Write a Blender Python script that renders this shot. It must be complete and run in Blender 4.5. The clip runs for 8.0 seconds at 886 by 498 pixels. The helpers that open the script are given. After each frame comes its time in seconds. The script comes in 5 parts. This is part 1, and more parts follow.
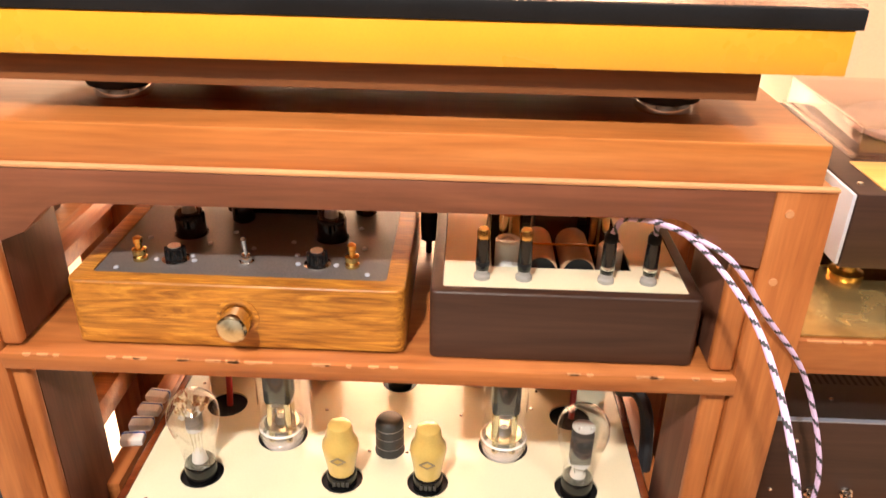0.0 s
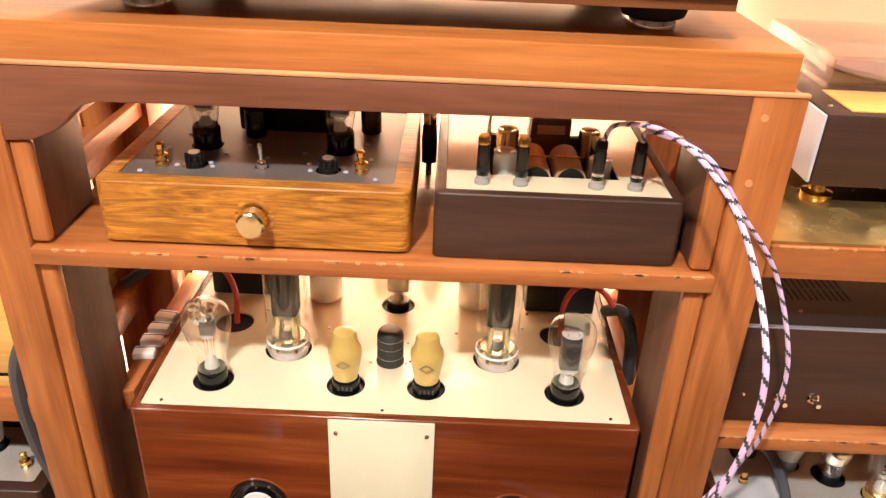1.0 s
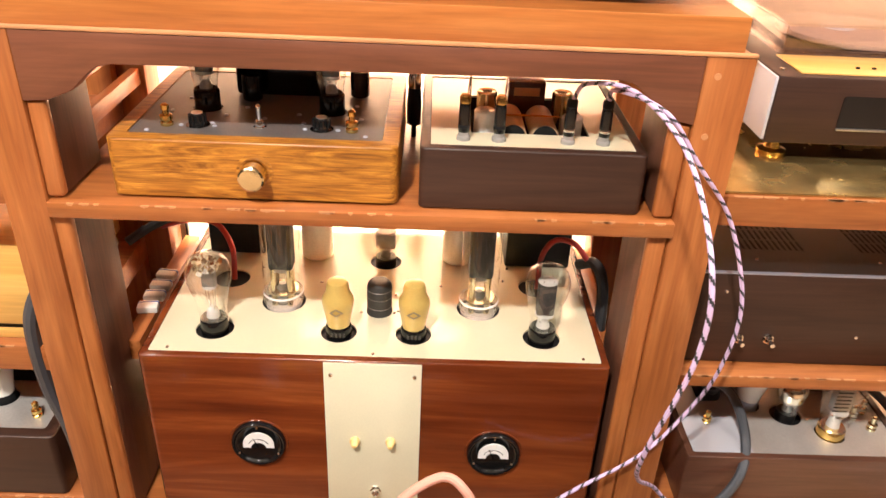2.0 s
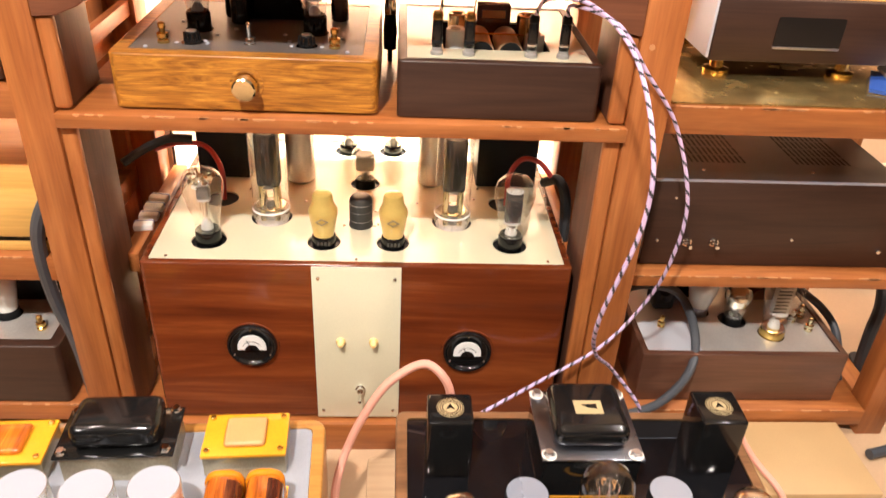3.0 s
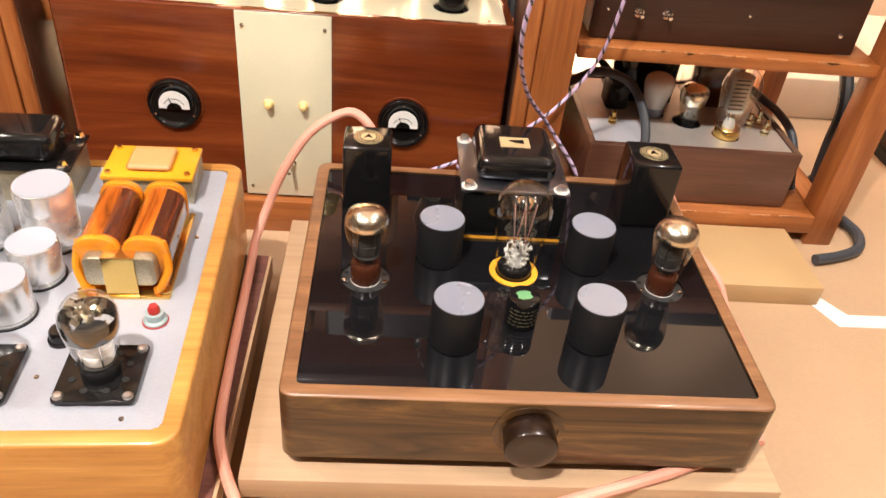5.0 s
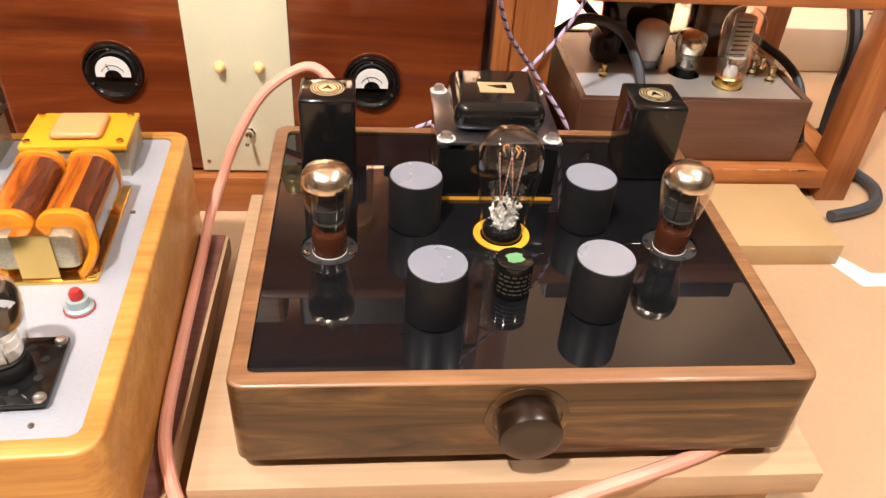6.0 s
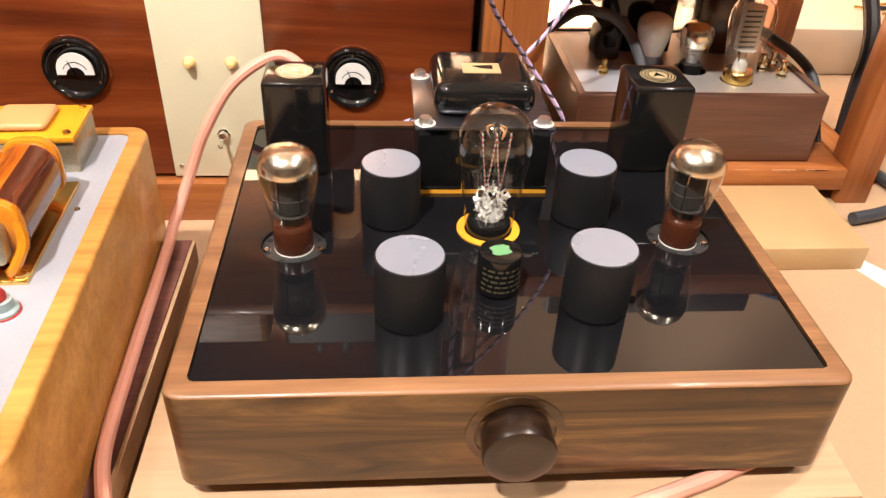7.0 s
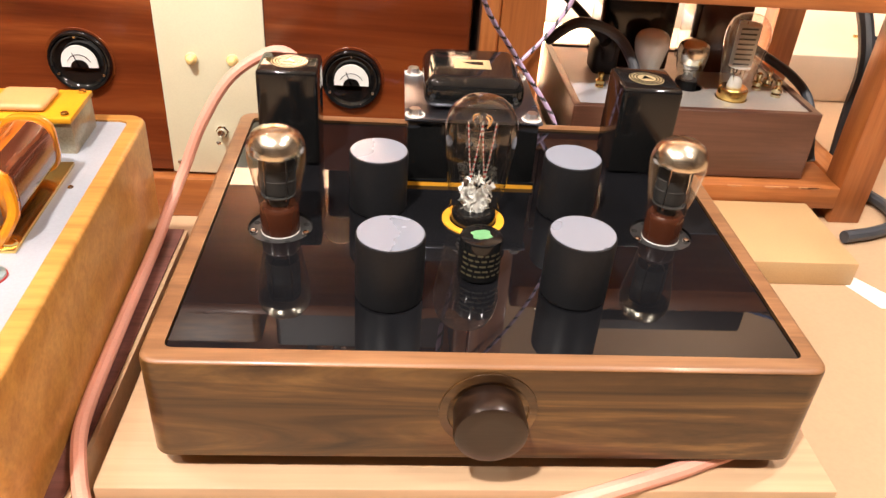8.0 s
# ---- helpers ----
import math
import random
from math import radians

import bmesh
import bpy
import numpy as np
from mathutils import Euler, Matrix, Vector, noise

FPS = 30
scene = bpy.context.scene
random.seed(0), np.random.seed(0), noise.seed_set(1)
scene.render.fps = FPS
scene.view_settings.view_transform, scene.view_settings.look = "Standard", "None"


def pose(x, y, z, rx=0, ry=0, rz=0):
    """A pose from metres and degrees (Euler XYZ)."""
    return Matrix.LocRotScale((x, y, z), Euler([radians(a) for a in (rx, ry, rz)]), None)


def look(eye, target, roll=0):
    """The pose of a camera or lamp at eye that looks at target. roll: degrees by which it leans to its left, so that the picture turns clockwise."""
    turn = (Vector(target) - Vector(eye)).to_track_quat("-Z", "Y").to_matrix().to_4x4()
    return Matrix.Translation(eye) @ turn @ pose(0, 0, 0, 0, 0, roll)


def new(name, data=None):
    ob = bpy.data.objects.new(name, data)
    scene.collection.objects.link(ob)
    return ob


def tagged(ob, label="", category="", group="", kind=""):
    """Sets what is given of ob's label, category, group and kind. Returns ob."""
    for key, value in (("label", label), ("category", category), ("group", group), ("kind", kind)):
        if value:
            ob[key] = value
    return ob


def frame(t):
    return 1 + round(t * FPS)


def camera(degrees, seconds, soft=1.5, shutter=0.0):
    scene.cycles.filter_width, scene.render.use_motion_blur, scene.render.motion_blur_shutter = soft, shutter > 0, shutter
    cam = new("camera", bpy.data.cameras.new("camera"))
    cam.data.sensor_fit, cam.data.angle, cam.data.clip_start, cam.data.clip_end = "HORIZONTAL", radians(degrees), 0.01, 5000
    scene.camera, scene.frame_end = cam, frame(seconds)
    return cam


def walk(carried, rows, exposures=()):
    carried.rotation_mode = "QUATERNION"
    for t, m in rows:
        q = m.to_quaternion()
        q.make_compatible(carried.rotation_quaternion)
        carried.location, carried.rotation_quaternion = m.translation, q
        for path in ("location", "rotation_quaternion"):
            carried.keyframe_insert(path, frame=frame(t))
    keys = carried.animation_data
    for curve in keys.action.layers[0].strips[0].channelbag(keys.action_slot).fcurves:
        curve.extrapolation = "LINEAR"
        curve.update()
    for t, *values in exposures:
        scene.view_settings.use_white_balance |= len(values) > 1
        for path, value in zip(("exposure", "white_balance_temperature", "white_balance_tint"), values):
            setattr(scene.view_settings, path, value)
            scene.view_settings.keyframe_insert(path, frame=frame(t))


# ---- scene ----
cam = camera(60.0, 8.0, soft=1.4, shutter=0.3)
FLOOR = 0.285  # the path's own zero lies this far under the floor
PATH = [
    (0, (0.067, 0.11, 1.355), (0.022, 1.89, 0.445), 1.3),
    (0.5, (0.07, 0.065, 1.32), (0.053, 1.833, 0.384), 1.9),
    (1, (0.05, 0.015, 1.307), (0.051, 1.778, 0.362), 2.5),
    (1.2, (0.049, 0.006, 1.309), (0.056, 1.768, 0.366), 2.5),
    (2.3, (0.046, -0.108, 1.313), (0.128, 1.626, 0.316), 2.9),
    (2.5, (0.037, -0.131, 1.299), (0.145, 1.603, 0.307), 3.0),
    (3, (0.04, -0.203, 1.288), (0.164, 1.494, 0.237), 3.2),
    (3.5, (0.068, -0.298, 1.282), (0.182, 1.377, 0.195), 3.6),
    (4, (0.1, -0.325, 1.232), (0.212, 1.324, 0.106), 4.6),
    (4.5, (0.126, -0.313, 1.148), (0.259, 1.303, -0.023), 5.9),
    (4.7, (0.129, -0.308, 1.108), (0.278, 1.288, -0.086), 6.3),
    (5, (0.135, -0.296, 1.059), (0.296, 1.292, -0.147), 6.3),
    (5.2, (0.135, -0.28, 1.042), (0.306, 1.292, -0.18), 6.3),
    (6.3, (0.171, -0.203, 0.934), (0.354, 1.384, -0.271), 3.4),
    (6.5, (0.177, -0.192, 0.918), (0.355, 1.406, -0.272), 3.1),
    (7, (0.194, -0.175, 0.889), (0.354, 1.451, -0.265), 2.8),
    (7.5, (0.208, -0.178, 0.867), (0.356, 1.472, -0.254), 3.5),
    (8, (0.213, -0.204, 0.864), (0.357, 1.467, -0.226), 4.3),
]
DOWN = Vector((0, 0, -FLOOR))
EXPOSURES = [(0, 0.12), (2.5, 0.08), (5, 0.03), (6.5, 0.16), (8, 0.29)]
walk(cam, [(t, look(Vector(eye) + DOWN, Vector(target) + DOWN, roll)) for t, eye, target, roll in PATH], EXPOSURES)

# ---- light: a closed showroom with round downlights and a lit wall behind the racks ----
world = bpy.data.worlds.new("world")
scene.world = world
world.use_nodes = True
world.node_tree.nodes["Background"].inputs[0].default_value = (0.9, 0.8, 0.7, 1)
world.node_tree.nodes["Background"].inputs[1].default_value = 0.1

LAMPS = [(-0.42, -0.75, 100), (1.5, -0.7, 23), (-1.7, -0.7, 22), (1.35, 0.6, 34), (-1.25, 0.55, 18)]
WALL_LAMPS = [(-0.8, 1.5, 14), (-0.02, 1.4, 130), (1.3, 1.45, 3)]
CEILING = 2.5


def lamp(name, at, to, size, watts, colour, wide=math.pi):
    data = bpy.data.lights.new(name, "AREA")
    data.shape, data.size, data.energy, data.color, data.spread = "DISK", size, watts, colour, wide
    ob = new(name, data)
    ob.matrix_world = look(at, to)
    return ob


# ---- materials ----
def node_material(name):
    m = bpy.data.materials.new(name)
    m.use_nodes = True
    n, l = m.node_tree.nodes, m.node_tree.links
    return m, n, l, n["Principled BSDF"]


def mix_colour(n, l, kind, fac, a, b):
    mx = n.new("ShaderNodeMix")
    mx.data_type, mx.blend_type = "RGBA", kind
    for sock, v in ((mx.inputs[0], fac), (mx.inputs[6], a), (mx.inputs[7], b)):
        if isinstance(v, (int, float)):
            sock.default_value = v
        elif isinstance(v, tuple):
            sock.default_value = (*v, 1) if len(v) == 3 else v
        else:
            l.new(v, sock)
    return mx.outputs[2]


def noise_node(n, l, vec, scale, detail=4.0, distortion=0.0, rough=0.55):
    t = n.new("ShaderNodeTexNoise")
    t.inputs["Scale"].default_value, t.inputs["Detail"].default_value = scale, detail
    t.inputs["Distortion"].default_value, t.inputs["Roughness"].default_value = distortion, rough
    l.new(vec, t.inputs["Vector"])
    return t.outputs["Fac"]


def ramp(n, l, fac, stops):
    r = n.new("ShaderNodeValToRGB")
    while len(r.color_ramp.elements) < len(stops):
        r.color_ramp.elements.new(0.5)
    for e, (p, c) in zip(r.color_ramp.elements, stops):
        e.position, e.color = p, (*c, 1)
    l.new(fac, r.inputs[0])
    return r.outputs[0]


def coords(n, l, scale=(1, 1, 1)):
    tc, mp, oi = n.new("ShaderNodeTexCoord"), n.new("ShaderNodeMapping"), n.new("ShaderNodeObjectInfo")
    mul = n.new("ShaderNodeMath")
    mul.operation = "MULTIPLY"
    mul.inputs[1].default_value = 7.0
    l.new(oi.outputs["Random"], mul.inputs[0])
    l.new(tc.outputs["Object"], mp.inputs["Vector"])
    l.new(mul.outputs[0], mp.inputs["Location"])
    mp.inputs["Scale"].default_value = scale
    return mp.outputs[0]


def bump(n, l, bsdf, height, strength, distance=0.001):
    b = n.new("ShaderNodeBump")
    b.inputs["Strength"].default_value, b.inputs["Distance"].default_value = strength, distance
    l.new(height, b.inputs["Height"])
    l.new(b.outputs[0], bsdf.inputs["Normal"])


def spread(n, l, fac, lo, hi):
    r = n.new("ShaderNodeMapRange")
    r.inputs["To Min"].default_value, r.inputs["To Max"].default_value = lo, hi
    l.new(fac, r.inputs[0])
    return r.outputs[0]


def wood(name, dark, mid, light, axis=0, rough=0.4, size=1.0, coat=0.0, figure=1.0, grain=0.35):
    m, n, l, b = node_material(name)
    along, across = 1.6 / size, 16.0 / size
    sc = [across] * 3
    sc[axis] = along
    v = coords(n, l, tuple(sc))
    rings = noise_node(n, l, v, 2.2, 5, 1.4 * figure, 0.6)
    fine_sc = [260.0 / size] * 3
    fine_sc[axis] = 9.0 / size
    fine = noise_node(n, l, coords(n, l, tuple(fine_sc)), 1.0, 3)
    cloud = noise_node(n, l, coords(n, l), 5.0 / size, 3)
    col = ramp(n, l, rings, [(0.28, dark), (0.5, mid), (0.74, light)])
    col = mix_colour(n, l, "MULTIPLY", grain, col, ramp(n, l, fine, [(0.3, (0.55, 0.5, 0.45)), (0.62, (1.08, 1.08, 1.08))]))
    col = mix_colour(n, l, "MULTIPLY", 0.5, col, ramp(n, l, cloud, [(0.3, (0.72, 0.68, 0.64)), (0.7, (1.15, 1.15, 1.15))]))
    l.new(col, b.inputs["Base Color"])
    l.new(spread(n, l, cloud, rough * 0.8, rough * 1.25), b.inputs["Roughness"])
    b.inputs["Coat Weight"].default_value, b.inputs["Coat Roughness"].default_value = coat, 0.08
    bump(n, l, b, fine, 0.12, 0.0006)
    return m


def paint(name, colour, rough=0.4, vary=0.12, grain=0.05, metal=0.0, coat=0.0, scale=1.0, relief=0.06, gloss=0.5):
    m, n, l, b = node_material(name)
    v = coords(n, l)
    cloud = noise_node(n, l, v, 9.0 * scale, 4)
    dust = noise_node(n, l, v, 420.0 * scale, 2)
    lo, hi = tuple(c * (1 - vary) for c in colour), tuple(min(1, c * (1 + vary)) for c in colour)
    col = ramp(n, l, cloud, [(0.3, lo), (0.7, hi)])
    col = mix_colour(n, l, "MULTIPLY", 0.5, col, ramp(n, l, dust, [(0.35, (1 - 2 * grain,) * 3), (0.6, (1, 1, 1))]))
    l.new(col, b.inputs["Base Color"])
    l.new(spread(n, l, cloud, rough * 0.75, rough * 1.3), b.inputs["Roughness"])
    b.inputs["Metallic"].default_value, b.inputs["Specular IOR Level"].default_value = metal, gloss
    b.inputs["Coat Weight"].default_value, b.inputs["Coat Roughness"].default_value = coat, 0.04
    if relief:
        bump(n, l, b, dust, relief, 0.0004)
    return m


def glass(name, tint=(0.97, 0.97, 0.95), gloss=1.0, rough=0.015, least=0.07):
    m = bpy.data.materials.new(name)
    m.use_nodes = True
    n, l = m.node_tree.nodes, m.node_tree.links
    n.remove(n["Principled BSDF"])
    tr, gl, mx, lw = n.new("ShaderNodeBsdfTransparent"), n.new("ShaderNodeBsdfGlossy"), n.new("ShaderNodeMixShader"), n.new("ShaderNodeLayerWeight")
    tr.inputs[0].default_value = (*tint, 1)
    gl.inputs["Color"].default_value, gl.inputs["Roughness"].default_value = (gloss, gloss, gloss, 1), rough
    lw.inputs["Blend"].default_value = 0.5
    po = n.new("ShaderNodeMath")
    po.operation, po.inputs[1].default_value = "POWER", 3.2
    l.new(lw.outputs["Facing"], po.inputs[0])
    l.new(spread(n, l, po.outputs[0], least, 0.9), mx.inputs[0])
    l.new(tr.outputs[0], mx.inputs[1])
    l.new(gl.outputs[0], mx.inputs[2])
    l.new(mx.outputs[0], n["Material Output"].inputs["Surface"])
    return m


def glow(name, colour, strength):
    m, n, l, b = node_material(name)
    b.inputs["Base Color"].default_value = (*colour, 1)
    b.inputs["Emission Color"].default_value, b.inputs["Emission Strength"].default_value = (*colour, 1), strength
    return m


RACK = wood("rack_wood", (0.285, 0.084, 0.020), (0.38, 0.124, 0.032), (0.465, 0.168, 0.047), 0, 0.42, 1.0, 0.15)
RACK_UP = wood("rack_wood_upright", (0.285, 0.084, 0.020), (0.38, 0.124, 0.032), (0.465, 0.168, 0.047), 2, 0.42, 1.0, 0.15)
RACK_DEEP = wood("rack_wood_deep", (0.285, 0.084, 0.020), (0.38, 0.124, 0.032), (0.465, 0.168, 0.047), 1, 0.42, 1.0, 0.15)
CHIPPED = paint("bare_chipped_wood", (0.52, 0.24, 0.10), 0.7, 0.2)
RAILWOOD = wood("brown_rail_wood", (0.13, 0.042, 0.02), (0.18, 0.06, 0.028), (0.22, 0.078, 0.036), 0, 0.5, 1.0, 0.1)
SLAB = wood("slab_wood", (0.36, 0.118, 0.028), (0.46, 0.158, 0.039), (0.55, 0.21, 0.058), 0, 0.3, 1.0, 0.5)
SUBWOOD = wood("sub_plinth_wood", (0.15, 0.05, 0.015), (0.2, 0.07, 0.022), (0.25, 0.09, 0.03), 0, 0.4, 1.0, 0.1)
GOLDEN = wood("golden_wood", (0.19, 0.065, 0.010), (0.42, 0.162, 0.021), (0.67, 0.31, 0.045), 0, 0.38, 0.55, 0.0, 2.6, 0.75)
MAHOGANY = wood("red_mahogany", (0.078, 0.0145, 0.005), (0.16, 0.033, 0.009), (0.31, 0.083, 0.02), 0, 0.2, 4.5, 0.6, 2.0, 0.15)
DARKWOOD = wood("dark_brown_wood", (0.029, 0.012, 0.0075), (0.043, 0.0185, 0.0115), (0.056, 0.0250, 0.0155), 0, 0.42, 1.0, 0.0)
# WALNUT is darkened for the shaded front; the next tone carries the lit top
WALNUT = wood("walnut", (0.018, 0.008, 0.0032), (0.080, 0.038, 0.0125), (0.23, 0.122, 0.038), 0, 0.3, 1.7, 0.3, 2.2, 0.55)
WALNUT_LIT = wood("walnut_lit_top", (0.14, 0.062, 0.027), (0.24, 0.113, 0.05), (0.33, 0.165, 0.077), 0, 0.35, 0.9, 0.2)
HONEY = wood("honey_wood", (0.40, 0.17, 0.035), (0.51, 0.24, 0.055), (0.6, 0.31, 0.08), 0, 0.35, 1.2, 0.25)
PALE = wood("pale_board_wood", (0.50, 0.33, 0.195), (0.53, 0.355, 0.213), (0.555, 0.375, 0.23), 0, 0.5, 1.6, 0.0, 0.4, 0.2)
BLOCKWOOD = paint("plain_cream_wood", (0.5, 0.325, 0.155), 0.5, 0.05, 0.05)
ROSE = wood("rosewood_plank", (0.10, 0.035, 0.03), (0.16, 0.06, 0.05), (0.22, 0.09, 0.07), 0, 0.45, 0.5)
YELLOW = paint("yellow_lacquer", (0.80, 0.37, 0.03), 0.28, 0.05, 0.03, 0.0, 0.5)
AMBER_LACQUER = wood("amber_lacquer", (0.66, 0.36, 0.08), (0.76, 0.45, 0.12), (0.82, 0.52, 0.17), 0, 0.3, 2.0, 0.4, 0.5)
CREAM = paint("cream_enamel", (0.74, 0.70, 0.50), 0.18, 0.03, 0.03, 0.0, 0.6)
BLACKPLATE = paint("black_mirror_plate", (0.006, 0.006, 0.007), 0.02, 0.2, 0.05, 0.0, 0.0, 1.0, 0.0, 0.62)
BLACK = paint("black_gloss_metal", (0.007, 0.007, 0.007), 0.1, 0.3, 0.05, 0.0, 0.0, 1.0, 0.0)
BLACKMATT = paint("black_matt_metal", (0.010, 0.010, 0.011), 0.42, 0.25, 0.15, 0.0, 0.0, 1.0, 0.03, 0.22)
CAPTOP = paint("satin_grey_cap_top", (0.37, 0.41, 0.50), 0.28, 0.03, 0.0, 0.5, 0.0, 1.0, 0.0)
DULLALU = paint("dull_aluminium", (0.26, 0.27, 0.31), 0.28, 0.1, 0.05, 1.0)
GREYPLATE = paint("grey_hammered_plate", (0.125, 0.11, 0.102), 0.45, 0.2, 0.2, 0.2)
VENTPLATE = paint("brown_black_vent_metal", (0.02, 0.0145, 0.012), 0.4, 0.15, 0.1, 0.2)
SILVERPLATE = paint("silver_white_plate", (0.36, 0.375, 0.42), 0.35, 0.04, 0.05, 0.1)
STEELPLATE = paint("dull_steel_plate", (0.58, 0.57, 0.54), 0.4, 0.12, 0.1, 0.5)
WHITE_AND_GLARE = paint("white_and_glare", (0.54, 0.55, 0.60), 0.3, 0.03, 0.03)
ALUMINIUM = paint("brushed_aluminium", (0.82, 0.81, 0.8), 0.3, 0.08, 0.1, 1.0)
CHROME = paint("chrome", (0.85, 0.84, 0.82), 0.09, 0.05, 0.03, 1.0)
BRASS = paint("brass", (0.83, 0.56, 0.18), 0.2, 0.1, 0.05, 1.0)
GOLDLABEL = paint("gold_label", (0.74, 0.58, 0.32), 0.35, 0.08, 0.05, 0.5)
CHAMPAGNE = paint("champagne_metal", (0.75, 0.65, 0.42), 0.14, 0.08, 0.05, 1.0)
RUBBER = paint("black_rubber", (0.02, 0.02, 0.022), 0.55, 0.2, 0.15)
# near-black: the shade inside holes, slots and gaps is put into the colour
DARKHOLE = paint("shade_black", (0.01, 0.009, 0.008), 0.8)
BAKELITE = paint("brown_bakelite", (0.0600, 0.0168, 0.0072), 0.2, 0.2, 0.05, 0.0, 0.5)
GOLDGLASS = paint("gold_coated_glass", (0.62, 0.44, 0.125), 0.28, 0.12, 0.05, 0.15, 0.6)
GETTER = paint("getter_mirror", (0.98, 0.90, 0.77), 0.21, 0.1, 0.03, 1.0)
DARKGETTER = paint("smoky_getter", (0.035, 0.032, 0.03), 0.14, 0.3, 0.03, 0.3)
COLLAR = paint("grey_clear_collar", (0.30, 0.28, 0.26), 0.2, 0.1, 0.03, 0.0, 0.5)
PEACHGREY = paint("pinkish_grey_platter", (0.42, 0.29, 0.24), 0.35, 0.06)
CANTOP = paint("bluish_white_cap", (0.37, 0.385, 0.435), 0.4, 0.03, 0.02)
TEAL = paint("grey_green_rings", (0.30, 0.38, 0.38), 0.35, 0.08)
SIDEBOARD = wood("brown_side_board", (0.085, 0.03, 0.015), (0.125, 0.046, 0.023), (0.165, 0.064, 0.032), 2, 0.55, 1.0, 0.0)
ANODE = paint("carbon_anode", (0.06, 0.058, 0.055), 0.5, 0.25, 0.1, 0.4)
SOCKETSTEEL = paint("socket_steel", (0.07, 0.07, 0.07), 0.3, 0.2, 0.1, 0.6)
CANMETAL = paint("polished_can_metal", (0.88, 0.88, 0.88), 0.26, 0.05, 0.03, 0.8, 0.0, 1.0, 0.0)
GREYANODE = paint("grey_anode", (0.32, 0.31, 0.29), 0.35, 0.2, 0.1, 0.7)
MICA = paint("mica_white", (0.55, 0.53, 0.49), 0.35, 0.1)
PORCELAIN = paint("white_porcelain", (0.82, 0.80, 0.75), 0.25, 0.04, 0.02, 0.0, 0.4)
FROST = paint("milky_glass", (0.86, 0.84, 0.78), 0.25, 0.05, 0.02, 0.0, 0.6)
TAPE_AMBER = paint("amber_varnished_tape", (0.72, 0.25, 0.012), 0.25, 0.25, 0.1, 0.0, 0.7, 3.0)
TAPE_YELLOW = paint("yellow_frame_paint", (0.74, 0.34, 0.015), 0.35, 0.12, 0.08, 0.0, 0.3)
COPPER = wood("copper_winding", (0.06, 0.012, 0.005), (0.5, 0.12, 0.012), (0.78, 0.27, 0.025), 1, 0.18, 0.45, 1.0, 0.4)
DARKCOPPER = wood("dark_copper", (0.04, 0.010, 0.006), (0.09, 0.022, 0.010), (0.22, 0.06, 0.02), 1, 0.2, 0.3, 0.8, 0.3)
CORE = paint("laminated_core", (0.40, 0.35, 0.25), 0.3, 0.25, 0.2, 0.7)
PEACH_TAPE = paint("peach_winding_tape", (0.62, 0.31, 0.12), 0.4, 0.12)
PINK = paint("pink_rubber_cord", (0.76, 0.36, 0.265), 0.5, 0.08)
LILAC = paint("lilac_braid", (0.60, 0.45, 0.66), 0.6, 0.12)
CHARCOAL = paint("charcoal_braid", (0.03, 0.03, 0.035), 0.55, 0.2)
RED = paint("red_wire", (0.42, 0.03, 0.025), 0.4, 0.15)
BLUE = paint("blue_plastic", (0.03, 0.09, 0.36), 0.35, 0.1)
GREYCABLE = paint("dark_grey_cable", (0.055, 0.06, 0.07), 0.4, 0.2)
GREEN = paint("green_paper_label", (0.12, 0.30, 0.13), 0.6, 0.12)
PRINT = paint("pale_print", (0.05, 0.047, 0.04), 0.6)
GOLDPRINT = paint("dull_gold_print", (0.07, 0.058, 0.03), 0.5)
TAPEWHITE = paint("white_floor_tape", (0.82, 0.79, 0.74), 0.55, 0.05)
PAPER = paint("white_paper", (0.8, 0.76, 0.7), 0.6, 0.06)
GLASS = glass("tube_glass", least=0.09)
SMOKED = glass("smoked_tube_glass", (0.95, 0.92, 0.88))
ACRYLIC = glass("clear_acrylic", (0.88, 0.82, 0.80), 0.9, 0.04, 0.1)
IVORY = paint("ivory_lens", (0.80, 0.56, 0.22), 0.3, 0.05, 0.02, 0.0, 0.5)
BROWNWOOD = wood("mid_brown_wood", (0.075, 0.03, 0.018), (0.11, 0.046, 0.028), (0.14, 0.062, 0.038), 0, 0.35, 1.0, 0.3)
METERFACE = paint("meter_paper", (0.86, 0.85, 0.82), 0.5, 0.03)
FLOORMAT = paint("tan_floor", (0.47, 0.31, 0.185), 0.5, 0.05, 0.04, 0.0, 0.0, 0.5)
UNSEENMAT = wood("dark_unseen_wall", (0.07, 0.045, 0.03), (0.1, 0.065, 0.045), (0.13, 0.085, 0.06), 2, 0.6, 3.0)
WALLMAT = paint("warm_white_wall", (0.68, 0.45, 0.285), 0.75, 0.04, 0.04, scale=0.4)
CEILMAT = paint("white_ceiling", (0.5, 0.47, 0.44), 0.8, 0.03, 0.03, scale=0.3)
LAMPGLOW = glow("lamp_lens", (1.0, 0.93, 0.84), 18.0)


# ---- building blocks ----
def add(bm, other):
    me = bpy.data.meshes.new("tmp")
    other.to_mesh(me)
    other.free()
    bm.from_mesh(me)
    bpy.data.meshes.remove(me)
    return bm


